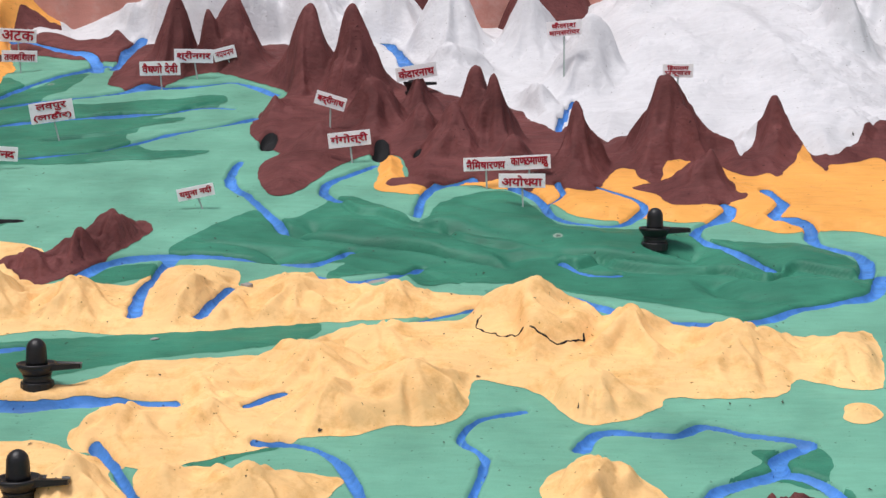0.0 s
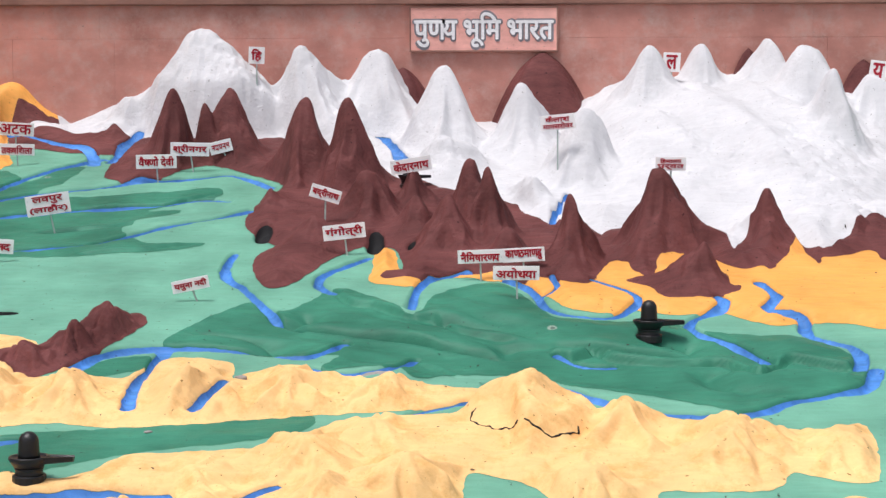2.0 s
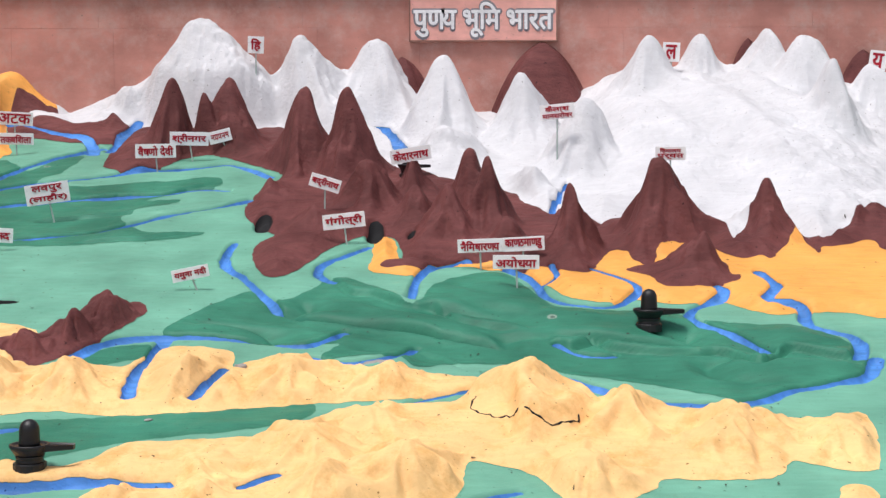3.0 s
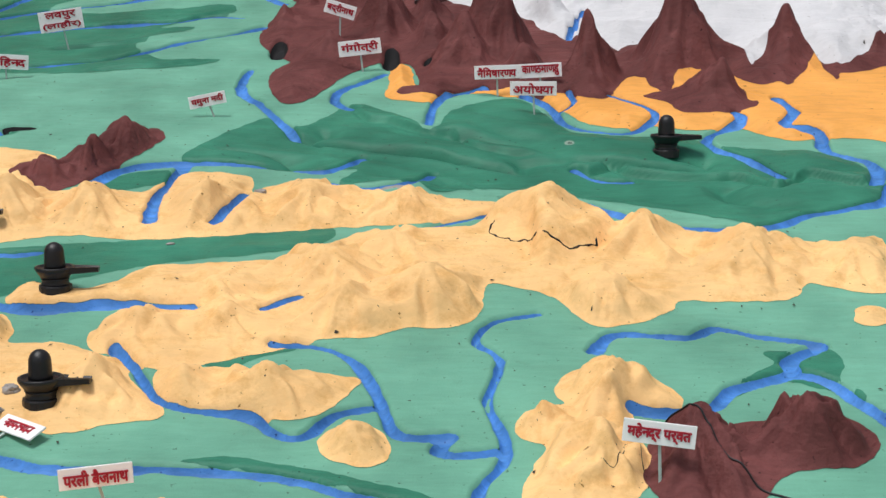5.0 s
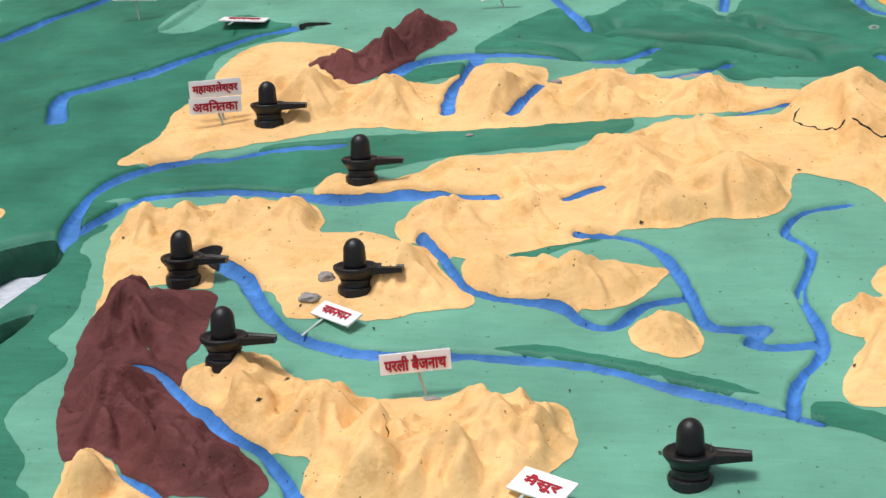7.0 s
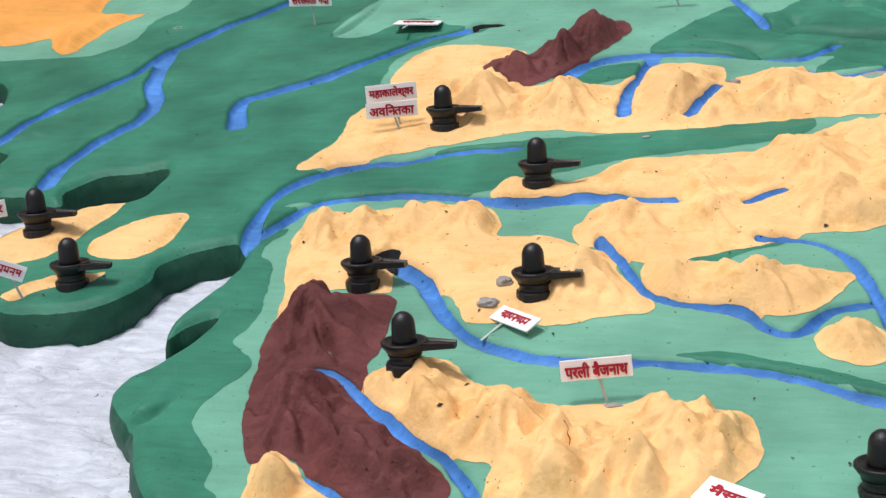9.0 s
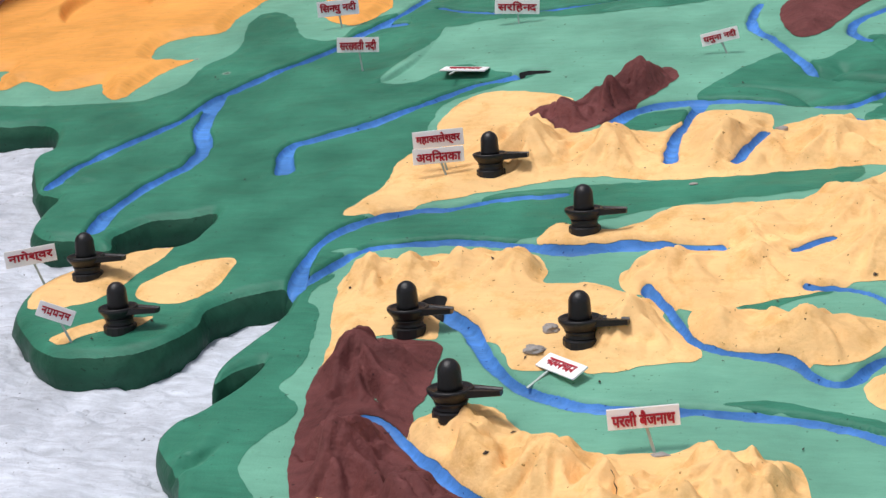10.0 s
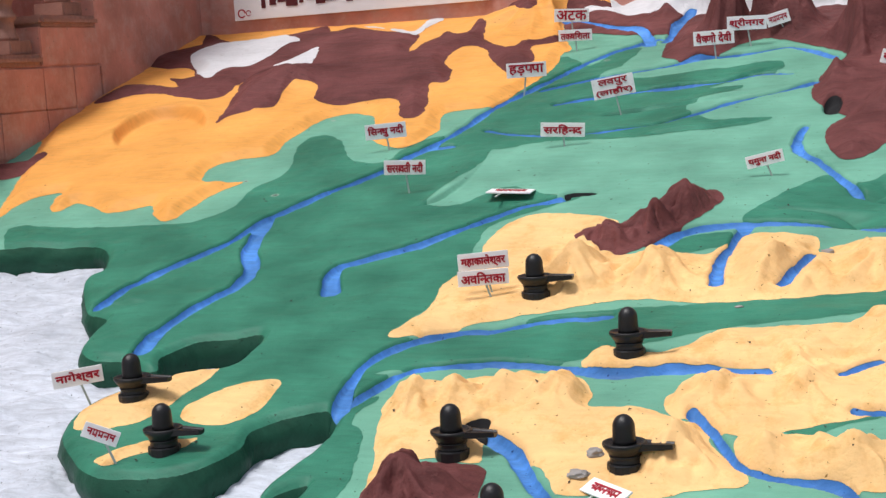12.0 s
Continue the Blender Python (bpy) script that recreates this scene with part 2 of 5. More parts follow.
YELLOW_LAND = [
    [(-4.39, 9.72), (-4.23, 10.2), (-4.27, 10.58), (-4.11, 10.94), (-4.15, 11.38), (-4.06, 11.72), (-3.83, 11.92), (-3.44, 11.87), (-3.12, 11.68), (-3.21, 11.29), (-2.99, 11.07), (-2.7, 11.14), (-2.36, 11.05), (-2.2, 11.31), (-2, 11.44), (-1.61, 11.36), (-1.53, 11.07), (-1.43, 11.17), (-1.1, 11.32), (-0.85, 11.1), (-0.6, 10.99), (-0.33, 11.08), (-0.05, 10.97), (0.32, 10.88), (0.31, 10.67), (-0.03, 10.59), (-0.41, 10.5), (-0.79, 10.42), (-1.29, 10.38), (-1.67, 10.3), (-2.25, 10.24), (-2.75, 10.29), (-3.29, 10.14), (-3.8, 9.92), (-4.09, 9.78)],
    [(-2.88, 9.3), (-2.88, 9.46), (-2.77, 9.58), (-2.39, 9.5), (-2.08, 9.83), (-1.79, 9.87), (-1.26, 9.92), (-0.9, 10.14), (-0.59, 10.27), (-0.28, 10.46), (0.12, 10.51), (0.33, 10.8), (0.62, 10.9), (0.94, 10.75), (1.12, 10.56), (1.39, 10.51), (1.76, 10.33), (2.14, 10.28), (2.52, 10.24), (2.92, 10.29), (2.78, 9.52), (2.39, 9.56), (2.25, 9.6), (2.1, 9.4), (1.77, 9.36), (1.42, 9.37), (1.29, 9.21), (1.02, 9.07), (0.81, 9.06), (0.69, 9.2), (0.56, 9.43), (0.38, 9.53), (0.18, 9.57), (0.12, 9.2), (-0.02, 9.02), (-0.33, 8.98), (-0.57, 8.87), (-0.88, 8.82), (-1.2, 8.66), (-1.52, 8.53), (-1.77, 8.46), (-2.05, 8.63), (-2.21, 8.69), (-2.27, 8.86), (-2.12, 9.08), (-1.87, 9.23), (-1.62, 9.23), (-1.88, 9.31), (-2.33, 9.23), (-2.68, 9.19)],
    [(-1.78, 8.31), (-1.74, 8.5), (-1.51, 8.51), (-1.18, 8.47), (-0.85, 8.44), (-0.59, 8.39), (-0.64, 8.25), (-0.76, 8.07), (-0.93, 7.96), (-1.12, 7.98), (-1.32, 8.04), (-1.58, 8.09), (-1.72, 8.18)],
    [(-0.78, 7.68), (-0.76, 7.81), (-0.65, 7.91), (-0.53, 7.91), (-0.42, 7.79), (-0.39, 7.65), (-0.44, 7.53), (-0.54, 7.49), (-0.67, 7.53), (-0.75, 7.6)],
    [(0.52, 8.25), (0.59, 8.45), (0.83, 8.56), (0.99, 8.54), (1.13, 8.35), (1.23, 8.17), (1.17, 8.07), (0.97, 8.05), (0.92, 7.93), (0.96, 7.74), (0.99, 7.53), (0.9, 7.28), (0.75, 7.18), (0.49, 7.12), (0.33, 7.13), (0.28, 7.27), (0.36, 7.52), (0.43, 7.68), (0.3, 7.76), (0.27, 7.87), (0.34, 8.05), (0.47, 8.11), (0.57, 8.12)],
    [(-3.8, 7.67), (-3.87, 8.03), (-4.03, 8.57), (-4.05, 8.85), (-3.98, 9.08), (-3.72, 9.12), (-3.35, 9.18), (-3.05, 9.19), (-2.84, 9.11), (-2.73, 8.91), (-2.71, 8.77), (-2.41, 8.77), (-2.11, 8.64), (-2, 8.6), (-1.89, 8.34), (-1.65, 7.98), (-1.95, 7.88), (-2.19, 7.8), (-2.39, 7.85), (-2.68, 7.83), (-2.84, 8.07), (-3.1, 8.28), (-3.27, 8.38), (-3.23, 8.12), (-3.56, 8.17), (-3.76, 8.04)],
    [(-3.08, 7.11), (-3.11, 7.28), (-3.01, 7.37), (-2.84, 7.44), (-2.67, 7.42), (-2.5, 7.22), (-2.32, 7.21), (-2.17, 7.07), (-1.9, 7.06), (-1.65, 7.1), (-1.54, 7.18), (-1.3, 7.07), (-1.1, 7.07), (-1.01, 6.92), (-1, 6.7), (-1.11, 6.48), (-1.17, 6.3), (-2.17, 6.23), (-2.25, 6.54), (-2.4, 6.59), (-2.67, 6.73), (-2.89, 6.89)],
    [(-3.34, 6.13), (-3.44, 6.37), (-3.45, 6.51), (-3.38, 6.58), (-3.26, 6.52), (-3.1, 6.35), (-2.99, 6.28), (-2.84, 6.24), (-2.76, 6.17)],
    [(-6.17, 8.44), (-6.22, 8.62), (-6.09, 8.86), (-5.82, 9.09), (-5.48, 9.23), (-5.53, 8.96), (-5.64, 8.6), (-5.84, 8.43), (-6.08, 8.39)],
    [(-5.42, 8.54), (-5.44, 8.74), (-5.25, 9), (-4.98, 9.06), (-4.9, 8.97), (-4.9, 8.7), (-5.01, 8.52), (-5.24, 8.47)],
    [(-5.74, 7.98), (-5.71, 8.1), (-5.55, 8.25), (-5.31, 8.29), (-5.18, 8.31), (-5.25, 8.19), (-5.48, 8.09), (-5.61, 7.95)],
    [(2.45, 9.21), (2.53, 9.29), (2.64, 9.29), (2.69, 9.14), (2.56, 9.03), (2.44, 9.07)],
]
ORANGE_LAND = [
    [(-9.45, 12.41), (-9.3, 12.51), (-9.21, 12.7), (-8.99, 12.77), (-8.96, 12.65), (-8.86, 12.36), (-8.73, 12.29), (-8.62, 12.46), (-8.41, 12.39), (-8.12, 12.24), (-7.77, 12.39), (-7.63, 12.17), (-7.42, 11.99), (-7.32, 12.11), (-7.29, 12.36), (-7.23, 12.64), (-7.06, 12.93), (-7.21, 12.93), (-7.54, 13.01), (-7.62, 13.4), (-7.4, 13.57), (-7.11, 13.67), (-7.11, 14.06), (-7.05, 14.41), (-6.95, 14.79), (-6.65, 14.92), (-6.38, 14.72), (-6.27, 14.27), (-6.09, 13.95), (-5.78, 13.77), (-5.6, 13.89), (-5.5, 14.19), (-5.51, 14.25), (-5.61, 14.73), (-5.36, 14.81), (-5.15, 14.92), (-5.01, 15.33), (-4.86, 15.85), (-4.82, 16.36), (-4.85, 16.77), (-4.79, 16.9), (-5.06, 17.71), (-5.41, 19.3), (-5.9, 21.34), (-8.44, 23.77), (-11.21, 23.13), (-12.77, 22.1), (-12.2, 19.3), (-10.9, 15.99)],
    [(-0.62, 13.19), (-0.49, 13.06), (-0.29, 13.02), (-0.1, 13.15), (0.05, 13.25), (0.25, 13.27), (0.4, 13.17), (0.55, 13.13), (0.69, 13.03), (0.87, 12.81), (0.97, 12.62), (1.08, 12.48), (1.22, 12.43), (1.32, 12.42), (1.45, 12.41), (1.6, 12.48), (1.86, 12.38), (2.11, 12.43), (2.32, 12.43), (2.42, 12.35), (2.57, 12.2), (2.74, 12.13), (2.95, 12.24), (3.03, 12.21), (3.31, 12.2), (3.59, 12.09), (4.07, 12.27), (4.6, 14.6), (3.5, 14.5), (2.4, 14.2), (1.6, 13.7), (1.1, 13.5), (0.6, 13.4), (0.2, 13.35), (-0.32, 13.37), (-0.41, 13.87), (-0.5, 14.07), (-0.6, 14.11), (-0.62, 13.57)],
    [(-5.55, 17.76), (-5.11, 18.09), (-4.89, 18.25), (-4.57, 18.34), (-4.49, 18.54), (-4.77, 19.17), (-5.2, 19.47), (-6.07, 19.45)],
]
PATCH = [
    [(-9.83, 17.19), (-9.82, 17.6), (-9.54, 17.95), (-9.22, 17.97), (-8.91, 18), (-8.49, 17.65), (-8.61, 17.45), (-8.62, 16.89), (-8.71, 16.55), (-9, 16.49), (-9.01, 16.11), (-9.22, 16.27), (-9.51, 16.73)],
    [(-8.32, 16.45), (-8.22, 16.79), (-8.1, 17.28), (-7.9, 16.7), (-7.89, 16.39)],
    [(-4.94, 18.09), (-4.76, 18.28), (-4.4, 18.21), (-4.01, 18.3), (-3.68, 18.19), (-3.94, 17.95), (-4.19, 17.89), (-4.55, 17.99)],
    [(-0.75, 17.3), (-0.81, 16.92), (-0.81, 16.7), (-0.6, 16.11), (-0.48, 16.09), (-0.24, 15.99), (-0.47, 16.35), (-0.58, 16.77)],
    [(-7.92, 18.35), (-7.62, 18.24), (-7, 17.68), (-6.92, 18.02), (-6.83, 18.36), (-6.87, 18.5), (-7.03, 18.5), (-7.03, 17.9), (-7.35, 18.07)],
]
BROWN_LAND = [
    [(-10.31, 15.61), (-10.06, 15.67), (-9.85, 15.84), (-9.51, 15.79), (-9.11, 15.61), (-8.75, 15.49), (-8.55, 15.52), (-8.55, 15.72), (-8.55, 16.09), (-8.44, 15.71), (-8.32, 15.2), (-8.25, 14.96), (-8.15, 14.54), (-8.11, 14.77), (-7.94, 15), (-7.71, 15.09), (-7.73, 15.4), (-7.68, 15.65), (-7.4, 15.6), (-7.32, 15.3), (-7.05, 15.05), (-6.86, 15.02), (-6.63, 15.1), (-6.44, 15.19), (-6.24, 15.07), (-6.03, 14.55), (-5.85, 14.44), (-5.79, 14.57), (-5.86, 14.95), (-6.06, 15.61), (-5.88, 15.65), (-5.97, 16.11), (-6.15, 16.42), (-6.19, 16.78), (-6.1, 17.06), (-5.81, 16.88), (-5.58, 16.41), (-5.24, 15.83), (-5.3, 16.13), (-5.06, 16.32), (-5.25, 16.86), (-4.97, 16.99), (-5.03, 17.33), (-5.12, 17.24), (-5.26, 17.15), (-5.42, 17.15), (-5.52, 16.91), (-5.94, 17.32), (-6.1, 17.92), (-6.24, 18.08), (-6.31, 17.6), (-6.58, 17.82), (-6.6, 17.56), (-6.72, 17.35), (-6.75, 16.93), (-6.84, 17.14), (-6.92, 17.72), (-7.33, 17.93), (-8, 18.31), (-8.25, 18.15), (-8.48, 18.5), (-8.7, 18.25), (-8.95, 18.1), (-9.23, 17.99), (-9.55, 17.97), (-10.19, 18.5), (-10.28, 18.5), (-10.09, 17.97), (-10.27, 17.82), (-10.48, 17.58), (-10.53, 17.36), (-10.44, 17.14), (-10.02, 16.92), (-9.65, 16.85), (-9.39, 16.44), (-9.58, 16.42), (-9.73, 16.45), (-9.38, 16.03), (-9.71, 16.15), (-10.01, 16.23), (-10.27, 16.13)],
    [(-6.11, 18.5), (-5.96, 18.5), (-5.54, 18.21), (-5.51, 17.98), (-5.66, 18.02), (-5.95, 18.34)],
    [(-10.36, 13.76), (-10.14, 13.79), (-9.94, 13.92), (-9.79, 13.8), (-9.79, 13.61), (-9.89, 13.34), (-10.04, 13.28), (-10.31, 13.26), (-10.62, 13.71)],
    [(-4.93, 17.42), (-5.16, 18.25), (-4.66, 18.42), (-3.97, 18.44), (-3.5, 18.17), (-3.47, 17.8), (-3.62, 17.39), (-4.19, 17.33), (-4.69, 17.52)],
    [(-3.41, 11.34), (-3.28, 11.5), (-3.06, 11.75), (-2.88, 11.97), (-2.69, 12.2), (-2.48, 12.35), (-2.38, 12.18), (-2.42, 11.94), (-2.59, 11.61), (-2.73, 11.39), (-2.93, 11.11), (-3.03, 11.05), (-3.23, 11.17)],
    [(-3.58, 6.63), (-3.69, 6.97), (-3.76, 7.33), (-3.82, 7.73), (-3.75, 8.01), (-3.54, 8.12), (-3.2, 8.07), (-3.14, 7.9), (-3.1, 7.58), (-3.13, 7.36), (-3.05, 7.1), (-2.86, 6.86), (-2.53, 6.54), (-2.42, 6.4), (-2.44, 6.28), (-2.65, 6.25), (-2.91, 6.27), (-3.07, 6.35), (-3.25, 6.52), (-3.39, 6.58), (-3.47, 6.49)],
    [(0.92, 7.42), (0.98, 7.58), (0.98, 7.71), (1.13, 7.91), (1.35, 7.91), (1.67, 7.97), (2, 8.06), (2.16, 7.97), (2.22, 7.75), (2.05, 7.53), (1.68, 7.46), (1.53, 7.28), (1.44, 7.13), (1.18, 7.09), (1.02, 7.14), (0.96, 7.28)],
    [(-3.67, 16.59), (-3.51, 16.26), (-3.25, 16.15), (-3.04, 16.33), (-2.75, 16.79), (-2.36, 16.72), (-2.09, 16.5), (-1.67, 16.07), (-1.81, 15.66), (-1.93, 14.89), (-1.84, 14.54), (-1.58, 14.12), (-1.53, 14.12), (-1.66, 13.87), (-1.7, 13.56), (-1.56, 13.05), (-1.36, 13.01), (-1.15, 13.42), (-0.98, 13.81), (-0.68, 14.13), (-0.5, 14.07), (-0.4, 13.92), (-0.32, 13.37), (-0.35, 13.29), (-0.44, 13.24), (-0.53, 13.21), (-0.49, 13.13), (-0.29, 13.12), (-0.1, 13.2), (0.05, 13.36), (0.25, 13.36), (0.45, 13.34), (0.69, 13.1), (0.89, 13.05), (1.07, 12.95), (1.24, 12.89), (1.32, 12.99), (1.39, 13.19), (1.47, 13.37), (1.54, 13.44), (1.66, 13.38), (1.68, 13.24), (1.73, 13.17), (1.81, 13.04), (1.9, 13.28), (1.9, 13.34), (1.91, 13.37), (2.04, 13.42), (2.2, 13.46), (2.3, 13.47), (2.41, 13.65), (2.46, 13.49), (2.56, 13.35), (2.69, 13.27), (2.84, 13.36), (2.9, 13.27), (3.04, 13.49), (3.14, 13.66), (3.17, 13.72), (3.28, 13.85), (3.34, 13.67), (3.37, 13.45), (3.45, 13.62), (3.58, 13.64), (3.73, 13.72), (3.89, 13.82), (3.98, 13.77), (3.98, 13.57), (4.29, 13.6), (4.64, 14.72), (3.91, 14.89), (2.82, 14.43), (2.08, 14.95), (1.25, 15.13), (0.72, 15.8), (-0.12, 16.65), (-1.05, 17.85), (-2.04, 18.36), (-3.52, 18.2)],
    [(1.6, 12.99), (1.7, 12.89), (1.79, 12.83), (1.83, 12.67), (1.9, 12.6), (1.99, 12.6), (2.23, 12.62), (2.44, 12.7), (2.54, 12.79), (2.57, 12.89), (2.47, 12.89), (2.45, 13.1), (2.2, 13.25), (1.95, 13.2), (1.75, 13.1)],
]
SNOW_LAND = [
    [(-4.52, 18.15), (-3.96, 18.05), (-3.44, 17.8), (-2.75, 17.61), (-2.05, 17.78), (-1.87, 17.82), (-1.5, 17.4), (-0.86, 16.95), (-0.45, 16.2), (-0.11, 15.85), (0.3, 15.55), (0.72, 15.18), (0.84, 14.85), (1.07, 14.56), (1.2, 14.75), (1.39, 14.54), (1.51, 14.28), (1.65, 14.44), (2, 14.55), (2.36, 14.48), (2.46, 14.38), (2.57, 14.41), (2.62, 13.66), (2.69, 13.66), (3, 14.15), (3.24, 13.94), (3.46, 13.74), (3.64, 13.85), (4.1, 14.3), (4.74, 14.5), (6.67, 19.41), (6.56, 21.42), (4.3, 22.13), (1.82, 22.07), (-0.64, 22.02), (-2.98, 21.2), (-5.04, 20.28)],
]
RIVERS = [  # width, course
    (0.160, [(-7.05, 10.28), (-6.99, 10.67), (-6.78, 11.08), (-6.55, 11.48), (-6.4, 11.97), (-6.19, 12.35), (-5.96, 12.75), (-5.72, 13.16), (-5.5, 13.66), (-5.23, 13.74)]),
    (0.154, [(-6.27, 9.51), (-6.29, 9.83), (-6.18, 10.22), (-6.03, 10.62), (-6.06, 11), (-6.25, 11.35), (-6.38, 11.97)]),
    (0.160, [(-5.15, 10.5), (-5.25, 10.76), (-5.24, 10.97), (-4.91, 11.23), (-4.53, 11.56), (-4.25, 11.9), (-4.02, 12.13), (-3.77, 12.27)]),
    (0.136, [(-4.34, 8.68), (-4.41, 8.97), (-4.4, 9.36), (-4.24, 9.61), (-3.88, 9.81), (-3.64, 9.84), (-3.35, 9.97), (-2.88, 10.05)]),
    (0.126, [(-4.34, 8.71), (-4.21, 8.97), (-4.03, 9.25), (-3.54, 9.36), (-3.02, 9.3), (-2.63, 9.2), (-2.2, 9.28), (-1.71, 9.27)]),
    (0.094, [(-1.22, 9.17), (-1.12, 9.26), (-1.03, 9.3)]),
    (0.160, [(-5.5, 13.66), (-5.26, 14.2), (-5.11, 14.88), (-4.89, 15.39), (-4.58, 16.14), (-4.3, 16.61), (-4.1, 16.85), (-3.83, 17.17)]),
    (0.160, [(-3.87, 16.92), (-4.01, 17.37), (-4.3, 17.55), (-4.78, 17.84), (-5.12, 18.14)]),
    (0.152, [(-4.72, 15.42), (-4.22, 15.72), (-3.74, 15.94), (-3.2, 16.24), (-2.74, 16.32), (-2.33, 16.5), (-2.06, 16.33), (-1.82, 16.08)]),
    (0.146, [(-4.45, 14.9), (-3.84, 15.15), (-3.42, 15.28), (-2.82, 15.41), (-2.55, 15.55), (-2.18, 15.52)]),
    (0.121, [(-4.96, 14.13), (-4.38, 13.93), (-3.76, 13.98), (-3.09, 14.28), (-2.63, 14.68), (-2.22, 14.93), (-1.92, 15.16)]),
    (0.098, [(-1.89, 13.88), (-1.93, 13.58), (-1.88, 13.25), (-1.7, 12.98), (-1.46, 12.53), (-1.29, 12.24), (-1.12, 12.12)]),
    (0.129, [(-0.67, 13.82), (-0.86, 13.59), (-1.05, 13.32), (-1.06, 13.08), (-0.91, 12.88)]),
    (0.102, [(0.23, 13.4), (-0.05, 13.24), (-0.2, 12.99), (-0.25, 12.48)]),
    (0.096, [(0.57, 13.17), (0.78, 12.9), (0.88, 12.52), (1.07, 12.37), (1.39, 12.35), (1.57, 12.5), (1.65, 12.61), (1.53, 12.82), (1.32, 13.01)]),
    (0.061, [(0.96, 13.08), (0.99, 12.86), (0.84, 12.77), (0.85, 12.56)]),
    (0.113, [(2.33, 12.65), (2.34, 12.52), (2.07, 12.32), (2.02, 12.08), (2.27, 11.79), (2.48, 11.44)]),
    (0.131, [(2.74, 12.95), (2.82, 12.66), (2.68, 12.35), (2.95, 12.29), (2.93, 11.97), (3.21, 11.71), (3.21, 11.47), (3.15, 11.31)]),
    (0.118, [(3.27, 11.28), (3.11, 10.95), (2.81, 10.8), (2.5, 10.7), (2.22, 10.51), (1.81, 10.46), (1.43, 10.53), (1.13, 10.73), (0.83, 10.97), (0.49, 11.05), (0.35, 11.02)]),
    (0.160, [(-2.75, 11.25), (-2.59, 11.49), (-2.27, 11.63), (-1.84, 11.65), (-1.39, 11.58), (-1.04, 11.51), (-0.87, 11.64), (-0.77, 11.84)]),
    (0.113, [(-2.13, 11.57), (-2.21, 10.88), (-2.2, 10.48)]),
    (0.098, [(-1.58, 10.93), (-1.73, 10.46)]),
    (0.101, [(-0.98, 11.27), (-0.67, 11.16), (-0.38, 11.3), (-0.19, 11.56)]),
    (0.087, [(0.9, 11.61), (1.08, 11.47), (1.31, 11.45)]),
    (0.073, [(0.09, 12.18), (0.36, 12.02)]),
    (0.059, [(-0.24, 10.48), (-0.04, 10.58), (0.28, 10.7)]),
    (0.089, [(-2.07, 8.7), (-1.9, 8.49), (-1.72, 8.17), (-1.51, 8.07), (-1.19, 8), (-0.99, 7.81), (-0.86, 7.81), (-0.72, 8.03), (-0.47, 8.11)]),
    (0.092, [(-1.14, 8.77), (-0.87, 8.77), (-0.66, 8.63), (-0.51, 8.31), (-0.44, 8.06), (-0.37, 7.86), (-0.25, 7.81), (-0.07, 7.83), (-0.14, 7.7), (-0.04, 7.63), (0.2, 7.69)]),
    (0.072, [(0.47, 9.21), (0.22, 9.12), (0.1, 8.97), (0.09, 8.83), (0.22, 8.63), (0.14, 8.25), (0.15, 8.07), (0.22, 7.79), (0.2, 7.57), (0.07, 7.32), (0.04, 7.08)]),
    (0.101, [(0.79, 8.76), (0.91, 8.96), (1.18, 8.96), (1.38, 8.92), (1.57, 9.04), (1.8, 8.95), (1.96, 8.91), (2.16, 8.84)]),
    (0.110, [(2.15, 8.81), (1.93, 8.64), (1.9, 8.48), (1.55, 8.32), (1.39, 8.13), (1.12, 8.04), (0.94, 8.06)]),
    (0.122, [(1.9, 8.48), (2.09, 8.42), (2.23, 8.2), (2.39, 7.91)]),
    (0.111, [(-3.28, 8.42), (-3.06, 8.25), (-2.85, 7.93), (-2.66, 7.71), (-2.39, 7.55), (-2.13, 7.48), (-1.82, 7.47), (-1.52, 7.47), (-0.93, 7.41), (-0.5, 7.23), (-0.11, 7.09), (0.15, 6.99)]),
    (0.080, [(-3.37, 7.22), (-3.21, 7.19), (-3.03, 7.03), (-2.75, 6.78), (-2.54, 6.65), (-2.38, 6.48), (-2.25, 6.28)]),
    (0.043, [(-3.17, 6.44), (-3.02, 6.34), (-2.87, 6.24)]),
    (0.160, [(-3.71, 17.04), (-3.68, 17.46), (-3.62, 17.74), (-3.58, 17.92)]),
    (0.150, [(-0.79, 17.65), (-0.62, 17.54), (-0.47, 16.8), (-0.38, 16.46), (-0.36, 16.32)]),
    (0.075, [(1.29, 15.47), (1.17, 14.91), (1.12, 14.82), (1.08, 14.62)]),
]
